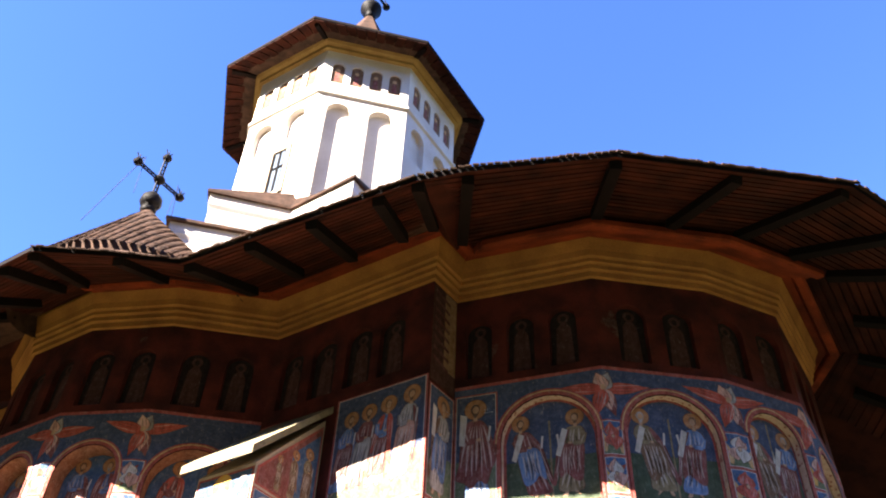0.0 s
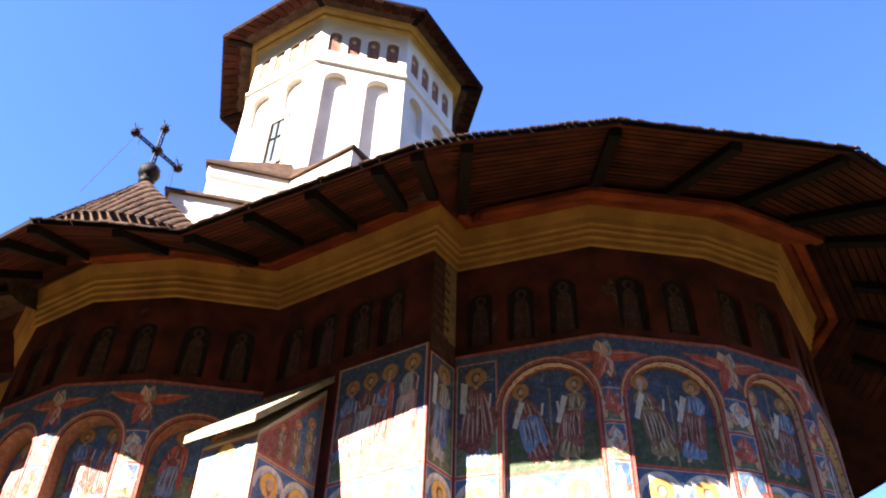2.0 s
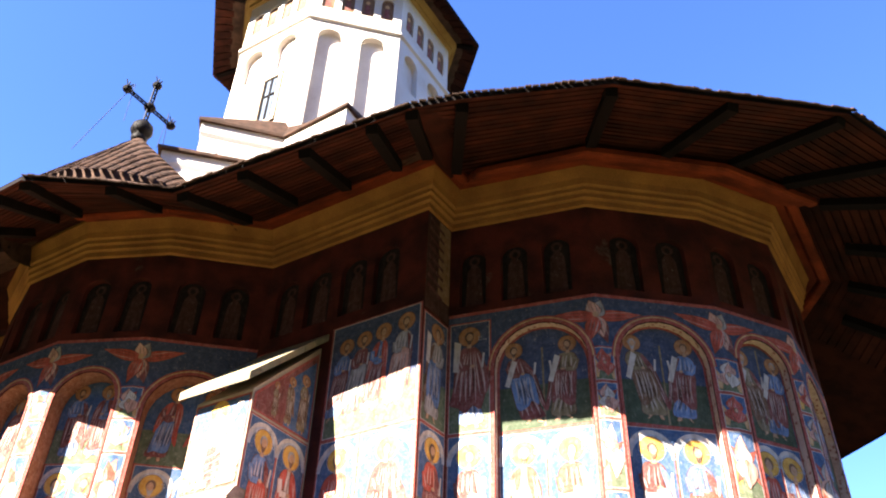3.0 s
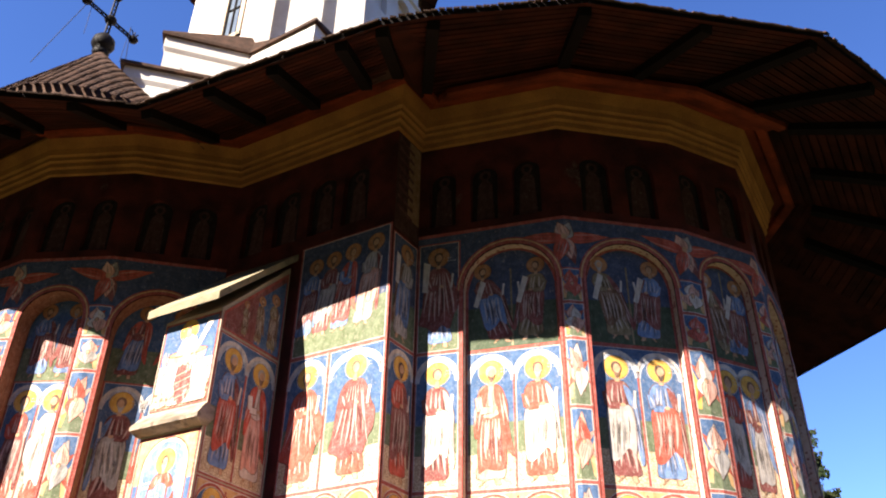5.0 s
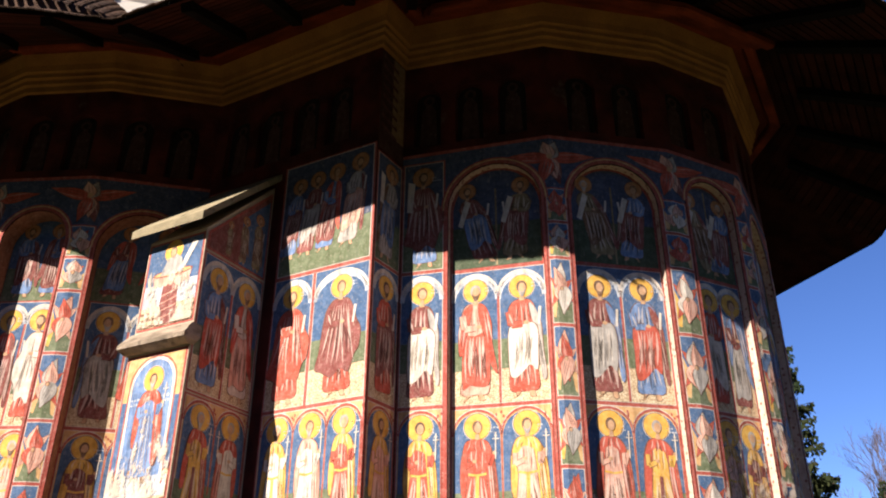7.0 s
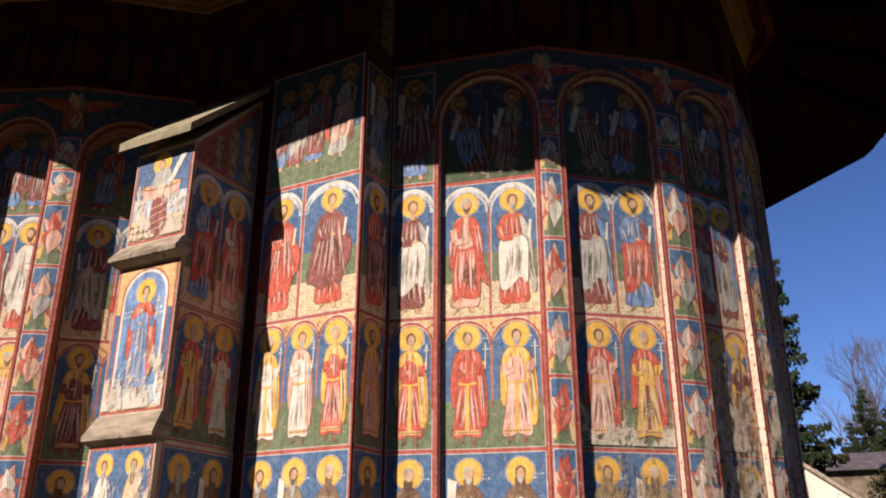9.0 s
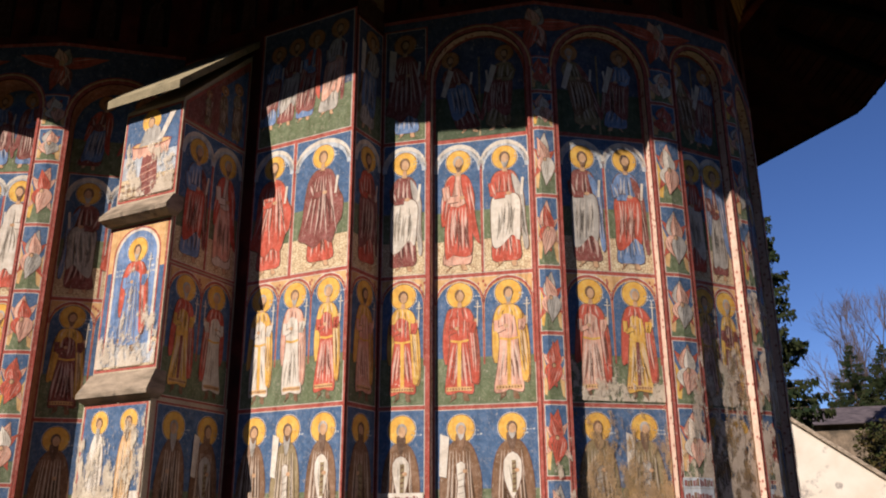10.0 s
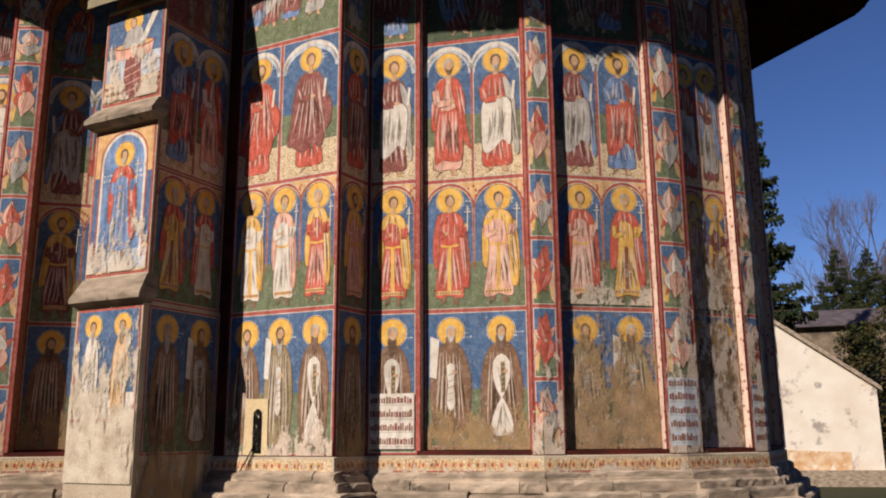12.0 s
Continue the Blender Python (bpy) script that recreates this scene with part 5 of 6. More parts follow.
FLAKE_RUB = flaked("rubbed_ochre_brown_wash", (0.52, 0.35, 0.20), (0.36, 0.24, 0.14), 0.40, 0.54, 9.0, (1, 1, 0.5), 0.6)
FLAKE_CHALK = flaked("chalky_scuffed_plaster", (0.62, 0.54, 0.44), (0.5, 0.42, 0.34), 0.55, 0.64, 20.0, (1, 1, 0.5), 0.6)
worn(wall_apse, Plane(FA[1], 0.108), 0.28, FA[1].len - 0.26, 1.43, 3.0, FLAKE_RUB)
worn(wall_apse, Plane(FA[2], 0.108), 0.28, FA[2].len - 0.26, 1.43, 4.6, FLAKE_GREY)
worn(wall_apse, Plane(FA[0], 0.106), 0.66, 1.85, 1.43, 2.6, FLAKE_CHALK)
worn(wall_apse, Plane(FA[1], 0.106), 0.28, FA[1].len - 0.26, 1.43, 3.0, FLAKE_CHALK)
worn(wall_nave, Plane(FN, -0.002), 1.45, NL, 1.38, 2.7, FLAKE_CHALK)
worn(wall_nave, Plane(FN), 1.45, NL, 1.38, 1.9, FLAKE_GREY)
worn(wall_south_apse, Plane(FS[4], 0.3), 0.24, FS[4].len - 0.24, 1.45, 2.3, FLAKE_BROWN)
worn(wall_return, Plane(FR), 0.02, FR.len - 0.02, 1.2, 2.4, FLAKE_BROWN)

# striped lettered panels at the foot of the pilasters: bars only
for plane, s0, s1, z0, z1 in ((Plane(FA[0]), 0.04, 0.57, 1.44, 2.05), (Plane(FA[2], 0, FA[1]), -0.19, 0.2, 1.46, 2.2), (Plane(FA[3], 0, FA[2]), -0.19, 0.2, 1.46, 2.1)):
    P = Painting(plane)
    P.rect(s0, z0, s1, z1, "white" if plane.prev is None else "pale", 17.5)
    z = z0 + 0.05
    while z + 0.07 < z1:
        P.stroke([(s0 + 0.01, z - 0.022), (s1 - 0.01, z - 0.022 + rnd.uniform(-0.006, 0.006))], 0.008, "grey", 17.8)
        x = s0 + 0.015
        while x < s1 - 0.03:
            w = rnd.uniform(0.012, 0.034)
            lift = rnd.uniform(-0.006, 0.006)
            P.rect(x, z + lift, min(x + w, s1 - 0.01), z + lift + rnd.uniform(0.05, 0.085), rnd.choice(["crimson", "crimson", "brown"]), 18.2)
            x += w + rnd.uniform(0.004, 0.012)
        z += 0.15
    P.done("lettered_panel", wall_apse)

# slit window surround
slit = tagged(new("window_slit"), "narrow arched slit window in a pale plaster frame", "window", kind="structure")
PAINT["plaster"] = PLASTER_NEW
P = Painting(Plane(FN))
for q in ([(1.71, 1.385), (1.845, 1.385), (1.845, 2.0), (1.73, 2.01)], [(1.965, 1.385), (2.05, 1.385), (2.04, 2.0), (1.965, 2.0)], [(1.845, 1.86), (1.965, 1.86), (1.965, 2.0), (1.845, 2.0)], [(1.845, 1.385), (1.965, 1.385), (1.965, 1.41), (1.845, 1.41)]):
    P.poly(q, "plaster", 17)
P.done("window_frame", slit)
# flat near-black shape painted over the slit for its unlit inside
P = Painting(Plane(FN))
P.poly(arch_line(1.84, 1.97, 1.40, 1.80, 8, 1.4), "void", 18)
P.done("dark_opening", slit)

def tube(bm, pts, r, n=6):
    for a, b in zip(pts, pts[1:]):
        d = Vector(b) - Vector(a)
        if d.length > 1e-5:
            lathe(bm, a, d, [(r, 0), (r, d.length)], n)


bm = bmesh.new()
tube(bm, [FN.at(1.9 - 0.02 * k - 0.0012 * k * k, 1.55 - 0.055 * k, 0.03 + 0.008 * k) for k in range(10)], 0.008)
tube(bm, [FN.at(1.88 - 0.012 * k, 1.5 - 0.06 * k, 0.03 + 0.006 * k) for k in range(9)], 0.006)
tagged(part("cable", bm, IRON), "thin dark cables hanging from the slit window", "cable")

# eave boards, rafters and plates
rb = random.Random(3)
VISIBLE = range(2, 13)
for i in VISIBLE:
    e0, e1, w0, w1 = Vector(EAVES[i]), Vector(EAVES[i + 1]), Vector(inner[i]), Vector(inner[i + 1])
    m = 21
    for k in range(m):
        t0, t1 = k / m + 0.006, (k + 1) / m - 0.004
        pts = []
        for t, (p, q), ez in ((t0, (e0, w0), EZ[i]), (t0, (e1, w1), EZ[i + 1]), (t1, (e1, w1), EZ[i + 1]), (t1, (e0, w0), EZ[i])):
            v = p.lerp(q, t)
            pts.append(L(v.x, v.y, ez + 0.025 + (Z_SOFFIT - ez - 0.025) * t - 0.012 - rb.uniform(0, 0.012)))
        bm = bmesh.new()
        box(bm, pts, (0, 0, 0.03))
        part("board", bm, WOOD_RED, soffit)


def along(i, s, t, z=0.0):
    e, w = Vector(EAVES[i]).lerp(Vector(EAVES[i + 1]), s), Vector(inner[i]).lerp(Vector(inner[i + 1]), s)
    v = e.lerp(w, t)
    ez = EZ[i] + (EZ[i + 1] - EZ[i]) * s
    return L(v.x, v.y, ez + (Z_SOFFIT - ez) * t + z)


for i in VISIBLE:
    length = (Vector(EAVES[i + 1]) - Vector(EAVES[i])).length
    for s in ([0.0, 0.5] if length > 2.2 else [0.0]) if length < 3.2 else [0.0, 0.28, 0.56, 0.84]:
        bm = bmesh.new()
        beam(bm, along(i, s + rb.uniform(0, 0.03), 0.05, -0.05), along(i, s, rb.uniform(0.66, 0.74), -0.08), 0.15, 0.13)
        # near-black beam colour deepens the shade under the eaves
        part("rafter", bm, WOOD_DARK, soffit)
for j, (lo, hi, zz) in enumerate(((0.24, 0.40, 10.17), (0.40, 0.55, 10.07), (0.55, 0.70, 9.96), (0.70, 0.84, 9.86))):
    for i in range(4, 13):
        if (i < 8 or i > 10) and j > 1:
            continue
        bm = bmesh.new()
        dz = rb.uniform(-0.012, 0.012)
        q = [mitred(OUTLINE, o)[i:i + 2] for o in (lo, hi)]
        ring = []
        for e in (0, 1):
            c0, c1 = q[0][e], q[1][e]
            ring.append([bm.verts.new(L(*c0.lerp(c1, t), zz + dz + h)) for t, h in ((0.0, 0.03), (0.15, 0.0), (0.8, -0.02), (1.0, 0.01), (1.0, 0.1), (0.0, 0.13))])
        for k in range(6):
            bm.faces.new((ring[0][k], ring[1][k], ring[1][(k + 1) % 6], ring[0][(k + 1) % 6]))
        bm.faces.new(ring[0][::-1])
        bm.faces.new(ring[1])
        part("log", bm, WOOD_LOG, soffit)

# shingles along the roof's edge
SH = bpy.data.meshes.new("edge_shingle")
bm = bmesh.new()
box(bm, [(-0.038, -0.03, 0), (0.038, -0.03, 0), (0.038, 0.2, 0.03), (-0.038, 0.2, 0.03)], (0, 0, 0.014))
bm.to_mesh(SH)
bm.free()
SH.materials.append(SHINGLE)
for i in range(4, 13):
    a, b = Vector(EAVES[i]), Vector(EAVES[i + 1])
    d = b - a
    F = Facet(a, b)
    cnt = int(d.length / 0.082)
    for k in range(cnt):
        p = F.at((k + 0.5) * d.length / cnt, EZ[i] + (EZ[i + 1] - EZ[i]) * (k + 0.5) / cnt + 0.04 + rb.uniform(-0.005, 0.005), rb.uniform(0.02, 0.045))
        ob = new("shingle", SH)
        ob.parent = roof
        x = (F.at(1, 0) - F.at(0, 0)).normalized()
        y = (F.at(0, 0, -1) - F.at(0, 0)).normalized()
        ob.matrix_basis = Matrix.Translation(p) @ Matrix((x, y, Vector((0, 0, 1)))).transposed().to_4x4() @ pose(0, 0, 0, 24 + rb.uniform(-2, 2), rb.uniform(-3, 3), rb.uniform(-3, 3)) @ Matrix.Diagonal((rb.uniform(0.98, 1.06), 1, 1.2, 1))

# cone over the south apse with scale shingles, ball and cross
turret = tagged(new("turret_roof"), "conical shingled roof with a ball and an iron cross on top", "roof")
bm = bmesh.new()
low = [p - Vector((0, 0, 0.5 * max(0.0, -math.sin(math.tau * i / 28)) ** 2)) for i, p in enumerate(cone_ring(3.05, 10.15))]
loft(bm, [low, cone_ring(3.0, 10.2), cone_ring(0.04, 13.2)], False)
part("cone", bm, SHINGLE, turret)
SC = bpy.data.meshes.new("scale_shingle")
bm = bmesh.new()
out = [(-0.075, 0.0), (-0.07, -0.2), (-0.04, -0.245), (0.0, -0.26), (0.04, -0.245), (0.07, -0.2), (0.075, 0.0)]
vs = [bm.verts.new((x, y, 0.005 if y > -0.1 else 0.028)) for x, y in out]
vb = [bm.verts.new((x, y, -0.015 if y > -0.1 else 0.0)) for x, y in out]
bm.faces.new(vs)
for a in range(6):
    bm.faces.new((vs[a], vb[a], vb[a + 1], vs[a + 1]))
bm.to_mesh(SC)
bm.free()
SC.materials.append(SHINGLE)
apex = L(*CONE)
rest = bmesh.new()
made = 0
for row in range(33):
    t = (row + 1.2) / 35
    z = CONE[2] - 3.2 * t
    r0 = 3.2 * t
    cnt = max(7, int(math.tau * r0 * 0.64 / 0.1))
    for k in range(cnt):
        a = math.tau * (k + 0.5 * (row % 2)) / cnt
        kk = r0 * (0.56 + 0.36 * math.cos(a))
        p = L(CONE[0] + kk * math.cos(a), CONE[1] + kk * math.sin(a), z)
        if not (-150 < math.degrees(a if a < math.pi else a - math.tau) < 45):
            continue
        y = (apex - p).normalized()
        a2 = a + 0.05
        k2 = r0 * (0.56 + 0.36 * math.cos(a2))
        x = (L(CONE[0] + k2 * math.cos(a2), CONE[1] + k2 * math.sin(a2), z) - p).normalized()
        nrm = x.cross(y).normalized()
        M = Matrix.Translation(p + nrm * 0.012 + y * 0.05) @ Matrix((x, nrm.cross(x), nrm)).transposed().to_4x4() @ pose(0, 0, 0, rb.uniform(-3, 1), 0, rb.uniform(-4, 4)) @ Matrix.Diagonal((rb.uniform(0.6, 0.68), 0.6, 0.45, 1))
        if made < 290:
            ob = new("shingle", SC)
            ob.parent, ob.matrix_basis = turret, M
            made += 1
        else:
            base = len(rest.verts)
            rest.from_mesh(SC)
            rest.verts.ensure_lookup_table()
            for v in rest.verts[base:]:
                v.co = M @ v.co
part("lower_shingles", rest, SHINGLE, turret)["kind"] = "stuff"


def iron_cross(parent, foot, size, arm, at=0.5):
    """Open-work iron cross with lobed ends, standing across the church's axis."""
    side, up = E_W, Vector((0, 0, 1))
    hub = foot + up * size * at
    w = size / 1.25

    def rod(name, a, b):
        bm = bmesh.new()
        d = (b - a).normalized()
        o = (side if abs(d.z) > 0.5 else up) * 0.035 * w
        for sg in (-1, 1):
            tube(bm, [a + o * sg, b + o * sg], 0.019 * w)
        cntr = max(4, int((b - a).length / (0.1 * w)))
        for q in range(cntr):
            p0, p1 = a.lerp(b, q / cntr), a.lerp(b, (q + 1) / cntr)
            tube(bm, [p0 + o * (1 if q % 2 else -1), p1 - o * (1 if q % 2 else -1)], 0.009 * w)
        part(name, bm, IRON, parent)

    rod("cross_shaft", foot, foot + up * size)
    rod("cross_arm", hub - side * arm, hub + side * arm)
    bm = bmesh.new()
    lathe(bm, hub - up * 0.1 * w, up, [(0.03 * w, 0), (0.09 * w, 0.04 * w), (0.12 * w, 0.1 * w), (0.09 * w, 0.16 * w), (0.03 * w, 0.2 * w)], 14)
    part("hub", bm, IRON, parent)
    for end in (foot + up * size, hub - side * arm, hub + side * arm):
        bm = bmesh.new()
        lathe(bm, end - up * 0.08 * w, up, [(0.02 * w, 0), (0.08 * w, 0.03 * w), (0.1 * w, 0.08 * w), (0.075 * w, 0.13 * w), (0.02 * w, 0.17 * w)], 12)
        for q in (-0.6, 0.0, 0.6):
            tube(bm, [end + up * 0.05 * w, end + up * 0.2 * w + side * q * 0.13 * w], 0.013 * w)
        part("finial", bm, IRON, parent)


bm = bmesh.new()
lathe(bm, apex - Vector((0, 0, 0.12)), (0, 0, 1), [(0.12, 0), (0.16, 0.1), (0.1, 0.16), (0.17, 0.2), (0.215, 0.3), (0.2, 0.42), (0.12, 0.52), (0.04, 0.56)], 20)
part("ball", bm, IRON, turret, smooth=True)
iron_cross(turret, apex + Vector((0, 0, 0.25)), 1.25, 0.57, 0.48)
bm = bmesh.new()
for sgn in (-1, 1):
    tube(bm, [apex + Vector((0, 0, 1.1)) + E_W * 0.45 * sgn, apex + Vector((0, 0, -0.9)) + E_W * 0.95 * sgn - E_U * 0.4], 0.007, 5)
    tube(bm, [apex + Vector((0, 0, 1.1)) + E_W * 0.45 * sgn, apex + Vector((0, 0, 0.1)) + E_W * 0.42 * sgn], 0.005, 5)
part("stay_wire", bm, IRON, turret)

# tower details
for i in range(8):
    F = Facet(OCT[i], OCT[i + 1])
    h = F.len / 2
    for k in range(4):
        P = Painting(Plane(F, 0.04))
        s0 = 0.22 + 0.5 * k
        P.poly(arch_line(s0 + 0.005, s0 + 0.315, 19.43, 20.08, 10), "brown", 1)
        P.poly([(s0 + 0.08, 19.54), (s0 + 0.22, 19.54), (s0 + 0.2, 19.9), (s0 + 0.1, 19.9)], "crimson", 2)
        P.oval(s0 + 0.15, 19.98, 0.06, 0.07, "spandrel", 3, 10)
        P.done("niche_painting", tower)
    if i % 2 == 0:
        bm = bmesh.new()
        s0, s1, z0, z1 = h - 0.02, h + 0.62, 15.55, 17.2
        for q in ((s0, z0, s0 + 0.1, z1), (s1 - 0.1, z0, s1, z1), (s0, z1 - 0.1, s1, z1), (s0, z0, s1, z0 + 0.1)):
            box(bm, [F.at(q[0], q[1], 0.0), F.at(q[2], q[1], 0.0), F.at(q[2], q[3], 0.0), F.at(q[0], q[3], 0.0)], F.at(0, 0, 0.05) - F.at(0, 0, 0.0))
        win = part("window", bm, PLASTER_OLD, tower, "narrow window in a pale stone frame")
        bm = bmesh.new()
        for q in ((s0 + 0.1, z0 + 0.1, s0 + 0.15, z1 - 0.1), (s1 - 0.15, z0 + 0.1, s1 - 0.1, z1 - 0.1), (h + 0.28, z0 + 0.1, h + 0.32, z1 - 0.1), (s0 + 0.1, 16.5, s1 - 0.1, 16.54)):
            box(bm, [F.at(q[0], q[1], 0.008), F.at(q[2], q[1], 0.008), F.at(q[2], q[3], 0.008), F.at(q[0], q[3], 0.008)], F.at(0, 0, 0.025) - F.at(0, 0, 0.0))
        part("sash", bm, WOOD_DARK, win)
        bm = bmesh.new()
        face(bm, [F.at(s0 + 0.1, z0 + 0.1, 0.006), F.at(s1 - 0.1, z0 + 0.1, 0.006), F.at(s1 - 0.1, z1 - 0.1, 0.006), F.at(s0 + 0.1, z1 - 0.1, 0.006)])
        part("pane", bm, GLASS, win)
bm = bmesh.new()
loft(bm, [ngon_ring(2.95, 18.86), ngon_ring(3.02, 18.9), ngon_ring(3.02, 18.98), ngon_ring(2.95, 19.04)], False)
part("string_course", bm, PLASTER_WHITE, tower)
for i in range(8):
    a0, a1 = radians(-112.5 + 45 * i), radians(-112.5 + 45 * (i + 1))
    for k in range(11):
        bm = bmesh.new()
        pts = []
        for t, e in ((0.0, k / 11 + 0.006), (0.0, (k + 1) / 11 - 0.006), (1.0, (k + 1) / 11 - 0.006), (1.0, k / 11 + 0.006)):
            r = 3.92 + (2.98 - 3.92) * t
            pts.append(L(TC.x - 0.14 * (1 - t) + r * (math.cos(a0) * (1 - e) + math.cos(a1) * e), TC.y + r * (math.sin(a0) * (1 - e) + math.sin(a1) * e), 20.78 + 0.3 * t + 0.012 * (k % 2)))
        box(bm, pts, (0, 0, 0.03))
        part("soffit_board", bm, WOOD_TOWER, tower)
    bm = bmesh.new()
    beam(bm, L(TC.x - 0.14 + 3.8 * math.cos(a0), TC.y + 3.75 * math.sin(a0), 20.80), L(TC.x + 3.0 * math.cos(a0), TC.y + 3.0 * math.sin(a0), 21.02), 0.12, 0.12)
    part("rafter", bm, WOOD_DARK, tower)
top = L(TC.x - 0.14, TC.y, 26.9)
bm = bmesh.new()
lathe(bm, top, (0, 0, 1), [(0.2, 0), (0.14, 0.2), (0.2, 0.3), (0.36, 0.5), (0.36, 0.66), (0.2, 0.86), (0.06, 0.95)], 20)
part("ball", bm, IRON, tower, smooth=True)
iron_cross(tower, top + Vector((0, 0, 0.9)), 1.8, 0.75)

# little cross on the altar roof
altar_cross = tagged(new("roof_cross"), "small iron cross on the ridge of the altar roof", "cross")
bm = bmesh.new()
tube(bm, [L(0.4, MID, 12.7), L(0.4, MID, 13.9)], 0.03)
part("spike", bm, IRON, altar_cross)
iron_cross(altar_cross, L(0.4, MID, 13.5), 1.0, 0.4)

# scroll painting on the base band
for F in [FN] + [FR] + FA[:4] + FS[2:]:
    P = Painting(Plane(F, -0.028))
    P.rect(0.0, Z_BASE + 0.02, F.len, Z_BASE + 0.17, "pebble", 1)
    P.rect(0.0, Z_BASE + 0.02, F.len, Z_BASE + 0.04, "line", 2)
    x = 0.05
    while x < F.len - 0.06:
        P.oval(x, Z_BASE + 0.1 + rnd.uniform(-0.012, 0.012), 0.035, 0.045, "spandrel", 2, 10, rnd.uniform(-0.5, 0.5))
        P.oval(x + rnd.uniform(-0.01, 0.01), Z_BASE + 0.1, 0.016, 0.024, "line" if rnd.random() < 0.6 else "brown", 3, 8)
        if rnd.random() < 0.5:
            P.stroke([(x + 0.03, Z_BASE + 0.06), (x + 0.055, Z_BASE + 0.15)], 0.01, "line", 3)
        x += rnd.uniform(0.075, 0.11)
    if F.len > 0.5:
        worn(wall_nave if F is FN else wall_return if F is FR else wall_apse if F in FA else wall_south_apse, Plane(F, -0.014), 0.0, F.len, Z_BASE - 0.02, Z_BASE + 0.19, FLAKE_PALE)
    P.done("scroll_band", wall_nave if F is FN else wall_return if F is FR else wall_apse if F in FA else wall_south_apse)

# ---- beyond the church ----
STAINED = mat("stained_white_limewash", (0.78, 0.71, 0.62), (0.70, 0.60, 0.50), 0.7, wear=(0.36, 0.31, 0.28), wear_at=0.60, wear_scale=0.9)
ORANGE = mat("orange_stained_dado", (0.72, 0.55, 0.38), (0.55, 0.30, 0.14), 1.6, wear=(0.75, 0.66, 0.55), wear_at=0.55)
SLATE = mat("dark_slate_roof", (0.11, 0.09, 0.10), (0.06, 0.05, 0.058), 1.5, stretch=(1, 1, 3))
NEEDLES = mat("spruce_needles", (0.013, 0.024, 0.010), (0.034, 0.038, 0.013), 0.8, bump=0, vary=0.1)
BARK = mat("grey_brown_bark", (0.09, 0.065, 0.05), (0.06, 0.045, 0.035), 6.0)
TWIGS = mat("bare_twigs", (0.11, 0.085, 0.085), (0.07, 0.055, 0.055), 4.0, bump=0)
IVY = mat("creeper_leaves", (0.03, 0.042, 0.012), (0.075, 0.045, 0.016), 0.6, bump=0, vary=0.2)
FOREST = mat("wooded_hillside", (0.03, 0.04, 0.018), (0.055, 0.05, 0.03), 0.06, fine=1.2, bump=0.8)


def bearing(deg, dist, z=0.0):
    """A place by its compass bearing from the path, in degrees to the right of straight ahead."""
    return Vector((math.sin(radians(deg)) * dist, math.cos(radians(deg)) * dist, z))


# white annexe wall with a sloping tiled coping
annexe = tagged(new("annexe_wall"), "stained white wall with a sloping stone coping", "wall")
dirn = (bearing(31.8, 29.5) - bearing(24.0, 28.0)).normalized()
out = Vector((dirn.y, -dirn.x, 0))
A0, A1 = bearing(25.0, 60.0), bearing(31.3, 62.0)


def wall_pt(t, z, o=0.0):
    return A0.lerp(A1, t) + out * o + Vector((0, 0, z))


bm = bmesh.new()
box(bm, [wall_pt(0, -0.8), wall_pt(1, -0.8), wall_pt(1, 4.3), wall_pt(0, 9.25)], -out * 0.6)
part("wall_face", bm, STAINED, annexe)
bm = bmesh.new()
box(bm, [wall_pt(0, -0.8, 0.02), wall_pt(0.72, -0.8, 0.02), wall_pt(0.72, 0.3, 0.02), wall_pt(0, 0.5, 0.02)], -out * 0.1)
part("painted_dado", bm, ORANGE, annexe)
for k in range(4):
    bm = bmesh.new()
    t0, t1 = k / 4 * 1.06 - 0.02, (k + 1) / 4 * 1.06 - 0.025
    z0, z1 = 9.27 - 4.95 * t0, 9.27 - 4.95 * t1
    box(bm, [wall_pt(t0, z0 - 0.03, 0.26), wall_pt(t1, z1 - 0.03, 0.26), wall_pt(t1, z1 + 0.26, 0.16), wall_pt(t0, z0 + 0.3, 0.16)], -out * 0.9)
    part("coping_slab", bm, STONE, annexe)
bm = bmesh.new()
box(bm, [wall_pt(-0.2, -2.0, 0.5), wall_pt(1.6, -2.0, 0.5), wall_pt(1.6, -0.8, 0.42), wall_pt(-0.2, -0.8, 0.42)], -out * 0.8)
part("footing", bm, STONE, annexe)

# pale strip added beside the altar end, its light stone replacing missing sunlight
bm = bmesh.new()
face(bm, [bearing(20, 17, 0.03), bearing(40, 15, 0.03), bearing(38, 21.5, 0.03), bearing(22, 21.5, 0.03)])
tagged(part("pavement", bm, STONE), "added pale stone strip in place of sunlit stone beyond the altar end", "pavement", kind="structure")

# unseen plain wall added to the south and west to cut sky light and bounce
bm = bmesh.new()
for a, b in (((-34, -11.0), (30, -11.0)), ((-34, 24), (-34, -11.0))):
    d = (Vector(b) - Vector(a)).normalized() * 0.4
    o = Vector((d.y, -d.x))
    q = [Vector((*a, 0)), Vector((*b, 0)), Vector((b[0] + o.x, b[1] + o.y, 0)), Vector((a[0] + o.x, a[1] + o.y, 0))]
    lo, hi = [bm.verts.new(p - Vector((0, 0, 0.6))) for p in q], [bm.verts.new(p + Vector((0, 0, 6.0))) for p in q]
    for i in range(4):
        bm.faces.new([lo[i], lo[(i + 1) % 4], hi[(i + 1) % 4], hi[i]])
    bm.faces.new(hi)
bmesh.ops.recalc_face_normals(bm, faces=bm.faces[:])
